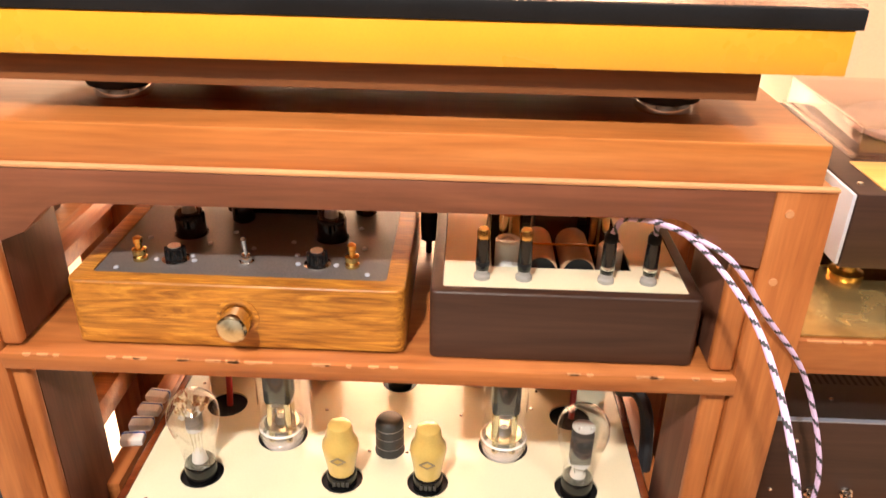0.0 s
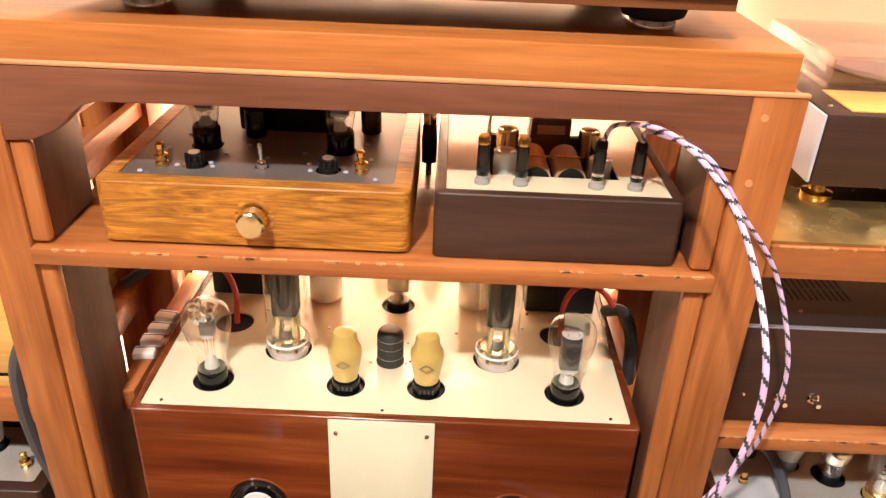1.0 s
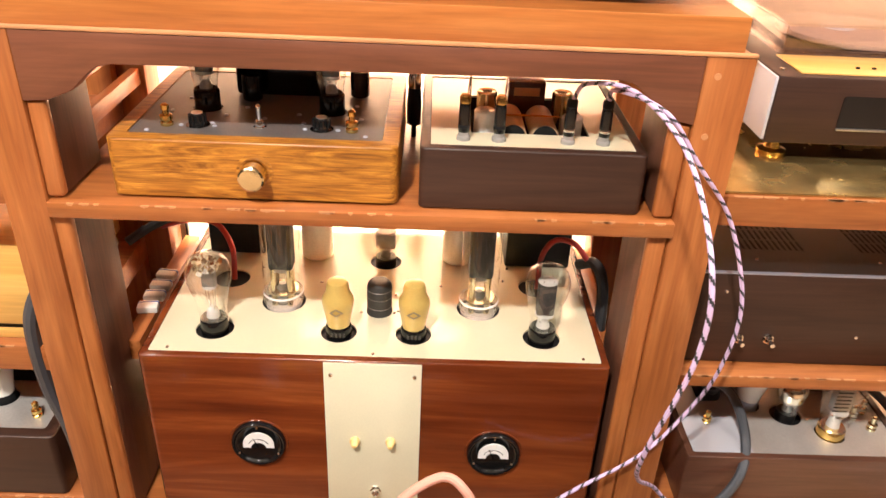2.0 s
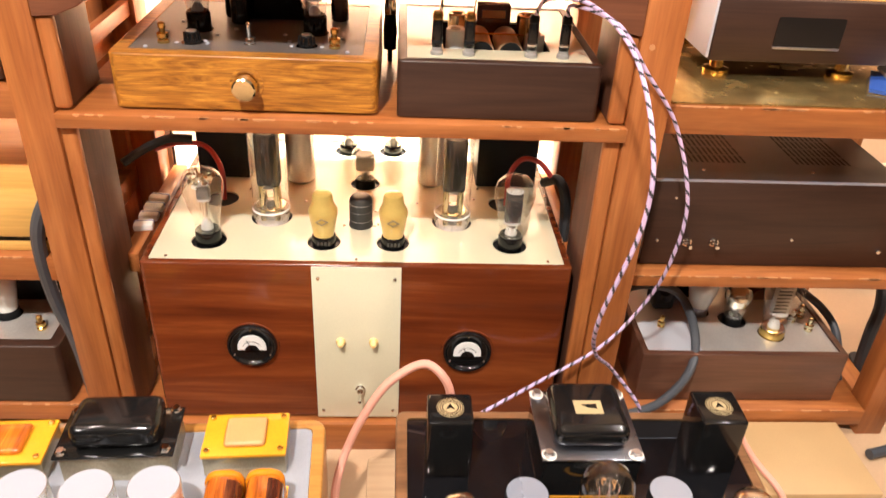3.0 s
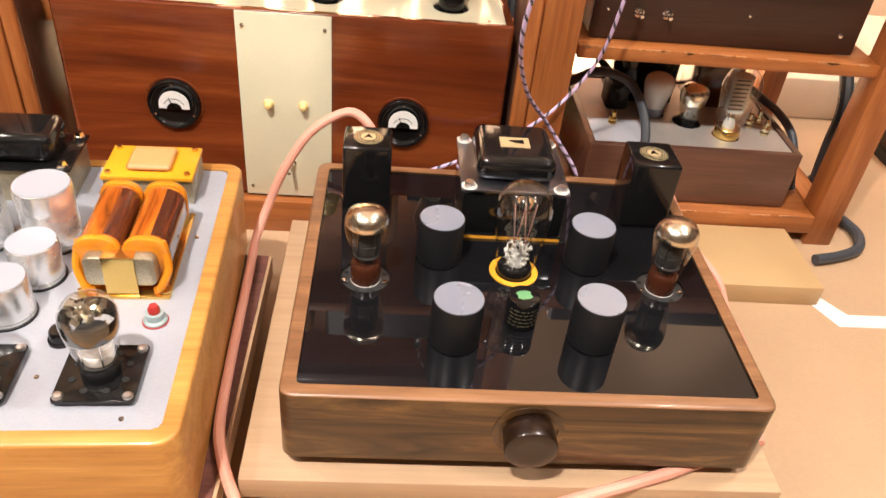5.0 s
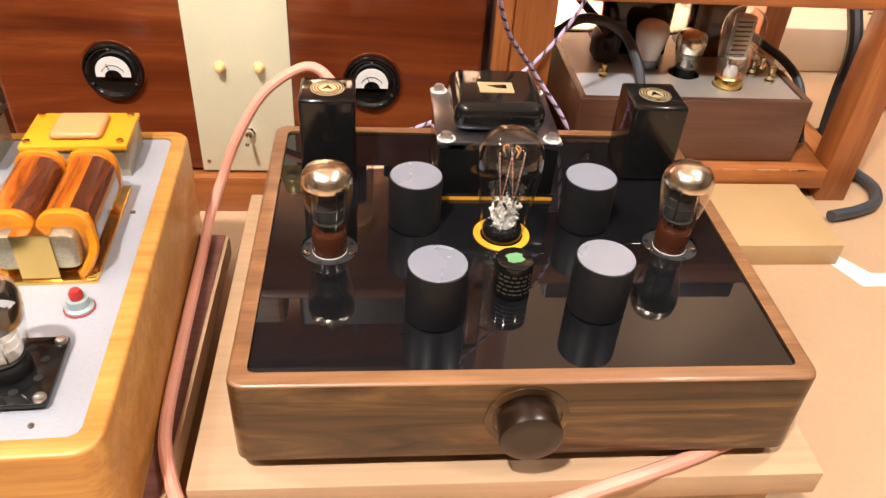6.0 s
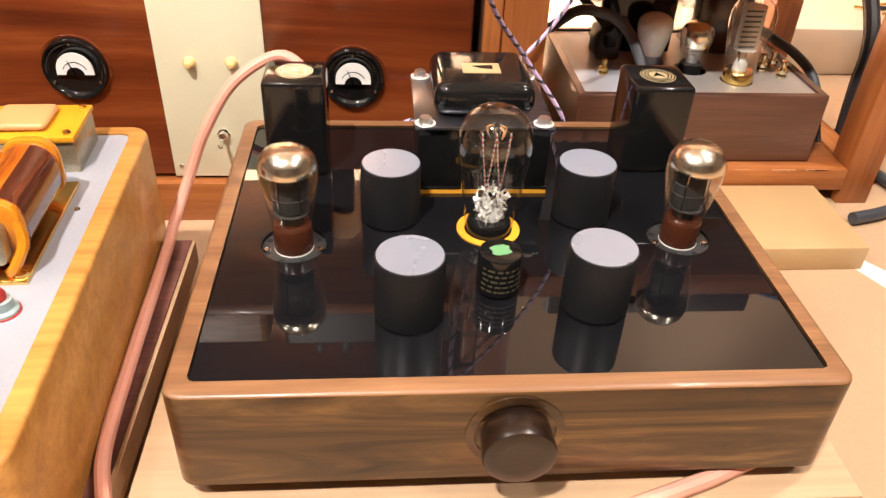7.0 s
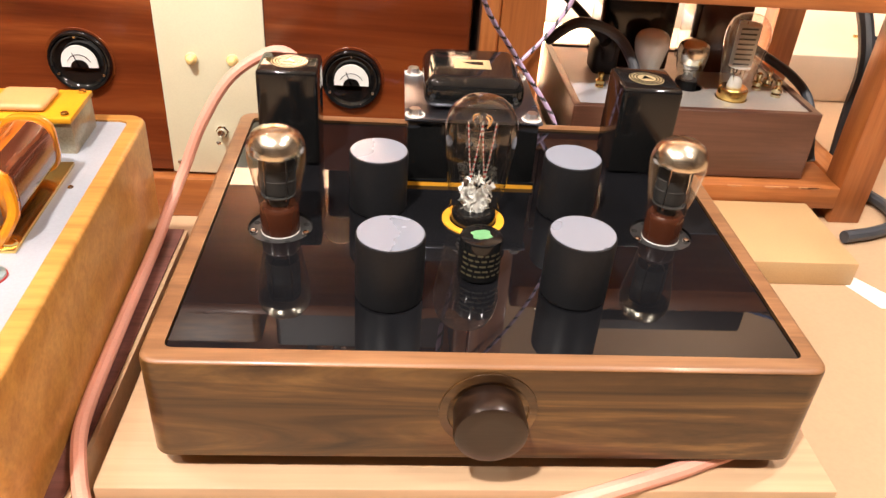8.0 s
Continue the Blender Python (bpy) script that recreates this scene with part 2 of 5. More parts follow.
def box(x0, x1, y0, y1, z0, z1, b=0.0, seg=2, into=None):
    bm = bmesh.new()
    bmesh.ops.create_cube(bm, size=1.0)
    for v in bm.verts:
        v.co = Vector(((x0 + x1) / 2 + v.co.x * (x1 - x0), (y0 + y1) / 2 + v.co.y * (y1 - y0), (z0 + z1) / 2 + v.co.z * (z1 - z0)))
    if b:
        bmesh.ops.bevel(bm, geom=bm.edges[:], offset=b, segments=seg, profile=0.5, affect="EDGES")
    return add(into, bm) if into is not None else bm


def lathe(profile, seg=28, at=(0, 0, 0), into=None, turn=None):
    bm = bmesh.new()
    rings = []
    for r, z in profile:
        if r < 1e-5:
            rings.append([bm.verts.new((0, 0, z))])
        else:
            rings.append([bm.verts.new((r * math.cos(2 * math.pi * i / seg), r * math.sin(2 * math.pi * i / seg), z)) for i in range(seg)])
    for a, b in zip(rings, rings[1:]):
        for i in range(seg):
            j = (i + 1) % seg
            if len(a) == 1 and len(b) == 1:
                continue
            if len(a) == 1:
                bm.faces.new((a[0], b[i], b[j]))
            elif len(b) == 1:
                bm.faces.new((a[i], a[j], b[0]))
            else:
                bm.faces.new((a[i], a[j], b[j], b[i]))
    if turn is not None:
        bm.transform(turn)
    bm.transform(Matrix.Translation(at))
    return add(into, bm) if into is not None else bm


def disc(r, z0, z1, b=0.0, seg=28, at=(0, 0, 0), into=None, turn=None):
    if b:
        prof = [(0, z0), (r - b, z0), (r, z0 + b), (r, z1 - b), (r - b * 0.3, z1 - b * 0.3), (r - b, z1), (0, z1)]
    else:
        prof = [(0, z0), (r, z0), (r, z1), (0, z1)]
    return lathe(prof, seg, at, into, turn)


FRONT = Matrix.Rotation(math.radians(90), 4, "X")  # a lathe's top turned towards -y


def rounded(x0, x1, y0, y1, r, n=5):
    pts = []
    for cx, cy, a0 in ((x1 - r, y0 + r, -90), (x1 - r, y1 - r, 0), (x0 + r, y1 - r, 90), (x0 + r, y0 + r, 180)):
        for i in range(n + 1):
            a = math.radians(a0 + 90 * i / n)
            pts.append((cx + r * math.cos(a), cy + r * math.sin(a)))
    return pts


def circle(cx, cy, r, n=24):
    return [(cx + r * math.cos(2 * math.pi * i / n), cy + r * math.sin(2 * math.pi * i / n)) for i in range(n)]


def prism(outer, holes, z0, z1, b=0.0, into=None):
    """A flat outline with holes, thickened from z0 to z1; b rounds its upper outer edge."""
    bm = bmesh.new()
    edges = []
    for loop in [outer] + list(holes):
        vs = [bm.verts.new((x, y, z1)) for x, y in loop]
        edges += [bm.edges.new((vs[i], vs[(i + 1) % len(vs)])) for i in range(len(vs))]
    got = bmesh.ops.triangle_fill(bm, edges=edges, use_beauty=True, use_dissolve=False)
    faces = [g for g in got["geom"] if isinstance(g, bmesh.types.BMFace)]
    ext = bmesh.ops.extrude_face_region(bm, geom=faces)
    for v in ext["geom"]:
        if isinstance(v, bmesh.types.BMVert):
            v.co.z = z0
    bmesh.ops.recalc_face_normals(bm, faces=bm.faces[:])
    if b:
        keys = {(round(x, 5), round(y, 5)) for x, y in outer}
        rim = [e for e in bm.edges if all(abs(v.co.z - z1) < 1e-6 and (round(v.co.x, 5), round(v.co.y, 5)) in keys for v in e.verts)
               and len(e.link_faces) == 2 and e.calc_face_angle(0) > 0.5]
        bmesh.ops.bevel(bm, geom=rim, offset=b, segments=3, profile=0.5, affect="EDGES")
    return add(into, bm) if into is not None else bm


def smooth_path(points, step=0.006):
    pts = [Vector(p) for p in points]
    pts = [pts[0] * 2 - pts[1]] + pts + [pts[-1] * 2 - pts[-2]]
    out = []
    for i in range(1, len(pts) - 2):
        p0, p1, p2, p3 = pts[i - 1:i + 3]
        k = max(2, int((p2 - p1).length / step))
        for j in range(k):
            t = j / k
            out.append(0.5 * (2 * p1 + (p2 - p0) * t + (2 * p0 - 5 * p1 + 4 * p2 - p3) * t * t + (3 * p1 - p0 - 3 * p2 + p3) * t ** 3))
    out.append(pts[-2])
    return out


def sweep(points, r, seg=10, step=0.006, braid=0, into=None, dash=0):
    """A round cord along a smooth path; with braid, faces of a helix take the second material."""
    bm = bmesh.new()
    path = smooth_path(points, step)
    side = None
    rings = []
    for i, p in enumerate(path):
        way = (path[min(i + 1, len(path) - 1)] - path[max(i - 1, 0)]).normalized()
        if side is None:
            side = way.orthogonal().normalized()
        side = (side - way * side.dot(way)).normalized()
        up = way.cross(side)
        rings.append([bm.verts.new(p + r * (side * math.cos(2 * math.pi * k / seg) + up * math.sin(2 * math.pi * k / seg))) for k in range(seg)])
    for i in range(len(rings) - 1):
        for k in range(seg):
            f = bm.faces.new((rings[i][k], rings[i][(k + 1) % seg], rings[i + 1][(k + 1) % seg], rings[i + 1][k]))
            if dash and i % dash:
                f.material_index = 1
            if braid and (i + k) % braid < 2:
                f.material_index = 1
    bm.faces.new(rings[0][::-1])
    bm.faces.new(rings[-1])
    return add(into, bm) if into is not None else bm


def mesh_of(name, bm, mats):
    bmesh.ops.recalc_face_normals(bm, faces=bm.faces[:])
    for f in bm.faces:
        f.smooth = True
    for e in bm.edges:
        e.smooth = not (len(e.link_faces) == 2 and e.calc_face_angle(0) > 0.62)
    me = bpy.data.meshes.new(name)
    bm.to_mesh(me)
    bm.free()
    for m in mats if isinstance(mats, (list, tuple)) else [mats]:
        me.materials.append(m)
    return me


def part(name, bm, material, parent, label=""):
    ob = new(name, mesh_of(name, bm, material))
    ob.parent = parent
    return tagged(ob, label)


def thing(name, at, label, category, group="", kind="", turn=0):
    ob = new(name)
    ob.empty_display_size = 0.02
    ob.matrix_basis = pose(*at, 0, 0, turn)
    return tagged(ob, label, category, group, kind)


def solid(name, bm, material, label, category="", group="", kind="", at=(0, 0, 0)):
    ob = new(name, mesh_of(name, bm, material))
    ob.location = at
    return tagged(ob, label, category, group, kind)


# ---- the room ----
solid("floor", box(-3.2, 3.2, -3.2, 1.95, -0.1, 0.0), FLOORMAT, "smooth tan wooden showroom floor", "floor", kind="structure")
solid("wall_north", box(-3.2, 3.2, 1.8, 1.95, 0.0, 2.6), WALLMAT, "warm white plastered wall behind the racks", "wall", kind="structure")
# south, west and east walls are unseen, added dark to cut bounced light
solid("wall_south", box(-3.2, 3.2, -3.35, -3.2, 0.0, 2.6), UNSEENMAT, "unseen dark brown wall, added to hold back bounced light", "wall", kind="structure")
solid("wall_west", box(-3.35, -3.2, -3.2, 1.95, 0.0, 2.6), UNSEENMAT, "unseen dark brown wall, added to hold back bounced light", "wall", kind="structure")
solid("wall_east", box(3.2, 3.35, -3.2, 1.95, 0.0, 2.6), UNSEENMAT, "unseen dark brown wall, added to hold back bounced light", "wall", kind="structure")
solid("ceiling", box(-3.2, 3.2, -3.2, 1.95, CEILING, 2.6), CEILMAT, "plain white ceiling", "ceiling", kind="structure")
solid("baseboard", box(-3.2, 3.2, 1.782, 1.8, 0.0, 0.09, 0.004), CEILMAT, "white painted baseboard along the wall", "baseboard", kind="structure")


def downlight(x, y, watts, to, tint, wide=math.pi):
    d = thing("ceiling_downlight", (x, y, CEILING), "round recessed ceiling downlight with a glowing lens", "lamp", "ceiling downlights")
    part("trim_ring", lathe([(0.045, 0), (0.062, 0), (0.06, -0.006), (0.045, -0.004), (0.045, 0)]), CEILMAT, d)
    part("lens", disc(0.044, -0.003, -0.001), LAMPGLOW, d)
    lamp("downlight_lamp", (x, y, CEILING - 0.02), to, 0.12, watts, tint, wide)


for x, y, watts in LAMPS:
    downlight(x, y, watts, (x * 0.8, y + 0.25, 0), (1.0, 0.92, 0.855))
for x, y, watts in WALL_LAMPS:
    downlight(x, y, watts, (x, 1.79, 0.45), (1.0, 0.93, 0.86), math.radians(46))


def upright(outline, y0, y1, b=0.0):
    """An outline in x and z, thickened from y0 to y1."""
    bm = prism(outline, [], 0, 1)
    for v in bm.verts:
        x, z, d = v.co
        v.co = (x, y0 + d * (y1 - y0), z)
    if b:
        bmesh.ops.recalc_face_normals(bm, faces=bm.faces[:])
        es = [e for e in bm.edges if len(e.link_faces) == 2 and e.calc_face_angle(0) > 0.6]
        bmesh.ops.bevel(bm, geom=es, offset=b, segments=2, profile=0.5, affect="EDGES")
    return bm


def chips(rng, x0, x1, y, z, count):
    """Bare flakes along a worn front edge."""
    bm = bmesh.new()
    for _ in range(count):
        x, w, h = rng.uniform(x0, x1), rng.uniform(0.004, 0.02), rng.uniform(0.001, 0.003)
        n = 7
        low = [(x + w * (i / (n - 1) - 0.5), -h * (0.35 + 0.65 * rng.random()) * math.sin(math.pi * (0.08 + 0.84 * i / (n - 1)))) for i in range(n)]
        vs = [bm.verts.new((px, y - 0.0006, z + dz - 0.0006)) for px, dz in low]
        top = [bm.verts.new((low[-1][0], y - 0.0006, z + 0.0004)), bm.verts.new((low[-1][0], y + 0.002, z + 0.0006)),
               bm.verts.new((low[0][0], y + 0.002, z + 0.0006)), bm.verts.new((low[0][0], y - 0.0006, z + 0.0004))]
        bm.faces.new(vs + [top[0], top[3]])
        bm.faces.new(top)
    return bm


# ---- the main rack ----
rng = random.Random(4)
rack = thing("rack", (0, 0, 0), "orange-brown wooden hi-fi rack with worn shelf edges", "rack")
for x0, x1 in ((-0.452, -0.4025), (0.347, 0.402)):
    part("post", box(x0, x1, 0.75, 0.815, 0.0, 0.812, 0.002), RACK_UP, rack)
    part("post", box(x0, x1, 1.12, 1.18, 0.0, 0.812, 0.002), RACK_UP, rack)
for side, x0, x1 in ((-1, -0.402, -0.381), (1, 0.3225, 0.3465)):
    for z0, z1 in ((0.06, 0.588), (0.612, 0.732)):
        strip = part("inner_post_strip", box(x0, x1, 0.7535, 0.768, z0, z1, 0.005, 3), RACK_UP, rack)
        inner_x = (x0, x1 - 0.0015) if side < 0 else (x0 + 0.0015, x1)
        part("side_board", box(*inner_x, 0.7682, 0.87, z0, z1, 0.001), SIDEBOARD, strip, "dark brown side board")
haunch_l = [(-0.402, 0.732), (-0.374, 0.734), (-0.345, 0.746), (-0.326, 0.765), (-0.315, 0.773), (-0.3, 0.777)]
haunch_r = [(0.258, 0.781), (0.272, 0.778), (0.283, 0.77), (0.302, 0.752), (0.32, 0.738), (0.3465, 0.733)]
part("top_rail", upright(haunch_l + haunch_r + [(0.3465, 0.811), (-0.402, 0.811)], 0.7495, 0.778, 0.0015), RAILWOOD, rack, "dark brown rail with curved corners")
for z0, z1 in ((0.635, 0.66), (0.70, 0.728)):
    part("side_slat", box(-0.425, -0.41, 0.815, 1.12, z0, z1, 0.002), RACK_DEEP, rack)
part("back_rail", box(-0.39, 0.347, 1.13, 1.16, 0.775, 0.811, 0.002), RACK, rack)
for x0, x1 in ((-0.43, -0.405), (0.362, 0.387)):
    for z0, z1 in ((0.77, 0.81), (0.0, 0.05)):
        part("side_rail", box(x0, x1, 0.815, 1.12, z0, z1, 0.002), RACK_DEEP, rack)
for x0, x1 in ((-0.392, -0.366), (0.324, 0.346)):
    part("shelf_bearer", box(x0, x1, 0.845, 1.17, 0.56, 0.5895, 0.002), RACK_DEEP, rack)
    part("shelf_bearer", box(x0, x1, 0.845, 1.17, 0.30, 0.335, 0.002), RACK_DEEP, rack)
part("top_board", box(-0.43, 0.389, 0.757, 1.2, 0.8125, 0.853, 0.002), SLAB, rack, "glossy orange-brown top board")
shelf = part("shelf", box(-0.4005, 0.3485, 0.743, 1.12, 0.59, 0.61, 0.002), RACK, rack, "thin shelf with a chipped front edge")
part("worn_edge", chips(rng, -0.385, 0.34, 0.743, 0.61, 30), CHIPPED, shelf, "bare pale chipped wood")["kind"] = "stuff"
# worn rail ledge; the light it catches is put into its pale colour
part("edge_strip", box(-0.442, 0.402, 0.7485, 0.7565, 0.8115, 0.8155, 0.0012), CHIPPED, rack, "worn edge under the top board, its lit ledge painted pale")
part("bottom_board", box(-0.39, 0.347, 0.772, 1.12, 0.04, 0.06, 0.002), RACK, rack)
part("bottom_rail", box(-0.39, 0.347, 0.75, 0.7715, 0.0, 0.06, 0.002), RACK, rack)
for z in (0.79, 0.72, 0.68):
    part("wood_plug", disc(0.004, 0, 0.0012, 0, 12, (0.362, 0.75, z), None, FRONT), CHIPPED, rack)


# ---- the racks at both sides ----
right_rack = thing("rack", (0, 0, 0), "low orange-brown wooden rack of three shelves", "rack")
part("post", box(0.895, 0.945, 0.79, 0.84, 0.0, 0.625, 0.002), RACK_UP, right_rack)
for px in (0.4035, 0.895):
    part("post", box(px, px + 0.05, 1.14, 1.19, 0.0, 0.625, 0.002), RACK_UP, right_rack)
part("post", box(0.4035, 0.416, 0.83, 0.88, 0.0, 0.625, 0.002), RACK_UP, right_rack)
part("foot_rail", box(0.9, 0.94, 0.84, 1.14, 0.015, 0.06, 0.002), RACK_DEEP, right_rack)
for top, thick, y0 in ((0.625, 0.042, 0.797), (0.34, 0.02, 0.797), (0.06, 0.035, 0.788)):
    s = part("shelf", box(0.417, 0.8945, y0, 1.28 if top > 0.6 else 1.19, top - thick, top, 0.002), RACK, right_rack)
    part("worn_edge", chips(rng, 0.43, 0.885, y0, top, 30), CHIPPED, s, "bare pale chipped wood")["kind"] = "stuff"

left_rack = thing("rack", (0, 0, 0), "orange-brown wooden rack of open shelves", "rack")
for px in (-1.02, -0.497):
    part("post", box(px, px + 0.05, 1.1, 1.15, 0.0, 0.80, 0.002), RACK_UP, left_rack)
part("post", box(-1.02, -0.97, 0.79, 0.84, 0.0, 0.80, 0.002), RACK_UP, left_rack)
for top, thick in ((0.621, 0.042), (0.357, 0.042), (0.06, 0.035)):
    s = part("shelf", box(-0.969, -0.4465, 0.795, 1.15, top - thick, top, 0.002), RACK, left_rack)
    part("worn_edge", chips(rng, -0.95, -0.45, 0.795, top, 16), CHIPPED, s, "bare pale chipped wood")["kind"] = "stuff"


# ---- valves ----
def pear(R, H, neck=0.70):
    return [(neck * R, 0), ((neck + 0.03) * R, 0.1 * H), ((neck + 0.12) * R, 0.26 * H), ((neck + 0.2) * R, 0.42 * H), (0.97 * R, 0.56 * H), (R, 0.67 * H),
            (0.985 * R, 0.76 * H), (0.92 * R, 0.84 * H), (0.78 * R, 0.915 * H), (0.55 * R, 0.967 * H), (0.28 * R, 0.993 * H), (0, H)]


def bulbous(R, H):
    return [(0.6 * R, 0), (0.61 * R, 0.1 * H), (0.7 * R, 0.27 * H), (0.83 * R, 0.43 * H), (0.95 * R, 0.57 * H), (R, 0.69 * H), (0.97 * R, 0.79 * H), (0.87 * R, 0.875 * H), (0.66 * R, 0.95 * H), (0.35 * R, 0.99 * H), (0, H)]


def shouldered(R, H):
    return [(0.72 * R, 0), (0.78 * R, 0.12 * H), (0.93 * R, 0.38 * H), (R, 0.52 * H), (0.97 * R, 0.60 * H), (0.82 * R, 0.68 * H), (0.72 * R, 0.76 * H),
            (0.70 * R, 0.86 * H), (0.62 * R, 0.94 * H), (0.4 * R, 0.985 * H), (0, H)]


def straight(R, H):
    return [(0.9 * R, 0), (R, 0.05 * H), (R, 0.86 * H), (0.95 * R, 0.92 * H), (0.78 * R, 0.97 * H), (0.4 * R, 0.995 * H), (0, H)]


def cut(profile, z0, shrink=0.965):
    """The part of a bulb's profile above z0, a little inside the glass."""
    out = []
    for (ra, za), (rb, zb) in zip(profile, profile[1:]):
        if za < z0 < zb:
            k = (z0 - za) / (zb - za)
            out.append(((ra + (rb - ra) * k) * shrink, z0))
        if zb >= z0:
            out.append((rb * shrink, zb - 0.0006))
    return out


def flakes_in(rng, count, r0, r1, z0, z1, size):
    """Crumpled bright flakes between two heights."""
    bm = bmesh.new()
    for _ in range(count):
        a, q, z = rng.uniform(0, 6.28), rng.uniform(r0, r1), rng.uniform(z0, z1)
        k = size * rng.uniform(0.6, 1.5)
        f = box(-k, k, -0.0002, 0.0002, -1.4 * k, 1.4 * k)
        f.transform(Matrix.Translation((q * math.cos(a), q * math.sin(a), z)) @ Euler((rng.uniform(-1, 1), rng.uniform(-1, 1), a)).to_matrix().to_4x4())
        add(bm, f)
    return bm


def valve(at, label, shape, R, H, base_r, base_h, base, getter=None, getter_from=0.7, anode=ANODE, anode_size=(0.5, 0.3), glassy=GLASS, group="", skirt=None, wires=False, band=None, foot=None, ribs=0,
          span=(0.3, 0.74), crumbs=False, round_anode=False, stem=GREYANODE):
    """A vacuum tube that stands in its socket: base, glass bulb, anode between two mica plates, stem and getter."""
    t = thing("vacuum_tube", at, label, "vacuum tube", group)
    part("base", lathe([(0, -0.004), (base_r * 0.98, -0.004), (base_r, 0), (base_r, base_h - 0.004), (base_r * 0.96, base_h - 0.002), (base_r * 0.86, base_h), (0, base_h)]), base, t)
    prof = {"pear": pear, "bulb": bulbous, "shouldered": shouldered, "straight": straight}[shape](R, H)
    up = [(r, z + base_h - 0.001) for r, z in prof]
    bulb = part("glass_bulb", lathe(up, 40), glassy, t)
    if glassy in (GLASS, SMOKED):
        bulb.visible_shadow = False
        w, d = R * anode_size[0], R * anode_size[1]
        z0, z1 = base_h + H * span[0], base_h + H * span[1]
        for k in range(ribs):
            z = z0 + (z1 - z0) * (k + 0.5) / ribs
            part("anode_rib", box(-w * 1.01, w * 0.6, -d - 0.0008, -d + 0.0004, z - 0.0012, z + 0.0012), ANODE, t)
        if not wires:
            if round_anode:
                shell = lathe([(0, z0), (w * 0.92, z0), (w, z0 + 0.003), (w, z1 - 0.003), (w * 0.9, z1), (0, z1)], 28)
                for v in shell.verts:
                    v.co.y *= d / w
                part("anode", shell, anode, t)
                for q in (0.35, 0.62):
                    z = z0 + (z1 - z0) * q
                    ring = lathe([(w, z - 0.0008), (w * 1.03, z - 0.0006), (w * 1.03, z + 0.0006), (w, z + 0.0008)], 28)
                    for v in ring.verts:
                        v.co.y *= d / w
                    part("anode_rib", ring, anode, t)
            else:
                part("anode", box(-w, w, -d, d, z0, z1, min(w, d) * 0.3), anode, t)
            for z in (z0 - 0.002, z1 + 0.001):
                part("mica_plate", disc(min(R * 0.6, w * 1.1), z, z + 0.0008), ANODE if round_anode else MICA, t)
            for k in range(4):
                a = math.radians(45 + 90 * k)
                x, y = w * 0.8 * math.cos(a), d * 1.2 * math.sin(a)
                part("support_wire", sweep([(x * 0.6, y * 0.6, base_h + H * 0.06), (x, y, z0), (x, y, z1 + H * 0.06)], 0.0008, 6, 0.02), CHROME, t)
        part("stem", lathe([(0, base_h), (base_r * 0.5, base_h), (base_r * 0.42, base_h + H * 0.1), (base_r * 0.2, base_h + H * 0.16), (0, base_h + H * 0.16)], 14), MICA if wires else stem, t)
        if getter:
            part("getter", lathe(cut(up, base_h + H * getter_from), 36), getter, t)
        if band:
            zs = [base_h - 0.001 + H * q for q in band]
            full = cut(up, zs[0])
            part("smoky_band", lathe([p for p in full if p[1] <= zs[1]], 36), DARKGETTER, t, "smoky getter band")
        if crumbs:
            part("top_electrodes", flakes_in(random.Random(7), 60, 0.1 * R, 0.6 * R, base_h + H * 0.72, base_h + H * 0.92, 0.0022), GETTER, t, "bright crumpled electrodes under the dome")
        if wires:
            part("getter_flakes", flakes_in(random.Random(11), 150, 0.05 * R, 0.46 * R, base_h + H * 0.02, base_h + H * 0.25, 0.0016), PORCELAIN, t, "pale crumpled getter and mica")
            part("bright_flakes", flakes_in(random.Random(12), 60, 0.05 * R, 0.48 * R, base_h + H * 0.02, base_h + H * 0.26, 0.0019), CHROME, t)
            part("cage", lathe([(w, z0), (w * 1.02, z0 + 0.001), (w * 1.02, z1), (w, z1 + 0.0005)], 24), GLASS, t)
            part("cage_ring", lathe([(w * 1.0, z1), (w * 1.04, z1), (w * 1.04, z1 + 0.0006), (w * 1.0, z1 + 0.0006), (w * 1.0, z1)], 24), CHROME, t)
            for k in range(4):
                x = w * (-0.7 + 0.45 * k)
                lean = 0.003 if k % 2 else -0.003
                part("filament", sweep([(x - lean, -d, z0), (x, -d, (z0 + z1) / 2), (x + lean, -d * 0.8, z1 + 0.006)], 0.00055, 6, 0.0022, 0, None, 2), [MICA, RED], t, "dashed red filament")
            for k in range(7):
                a = 0.9 * k
                part("hook", sweep([(0.5 * w * math.cos(a), 0.5 * w * math.sin(a), z1), (0.62 * w * math.cos(a), 0.62 * w * math.sin(a), z1 + 0.007), (0.3 * w * math.cos(a), 0.3 * w * math.sin(a), z1 + 0.010)], 0.0007, 6, 0.004), PEACH_TAPE if k % 3 == 0 else CHROME, t)
    if foot:
        part("foot_ring", lathe([(base_r * 0.7, -0.0035), (base_r * 1.01, -0.0035), (base_r * 1.01, -0.0008), (base_r * 0.7, -0.0008)], 28), foot, t, "white ceramic ring")
    if skirt:
        for k in range(4):
            a = math.radians(45 + 90 * k)
            part("plate_support", disc(0.0045, base_h, base_h + H * 0.31, 0.0, 12, (0.55 * R * math.cos(a), 0.55 * R * math.sin(a), 0)), CHAMPAGNE, t)
        part("deflector", disc(R * 0.8, base_h + skirt + 0.004, base_h + skirt + 0.006, 0, 24), CHAMPAGNE, t)
        low = part("skirt", lathe([(R * 1.0, base_h - 0.002), (R * 1.03, base_h), (R * 1.03, base_h + skirt), (R * 1.0, base_h + skirt + 0.002)], 36), ACRYLIC, t, "clear glass skirt")
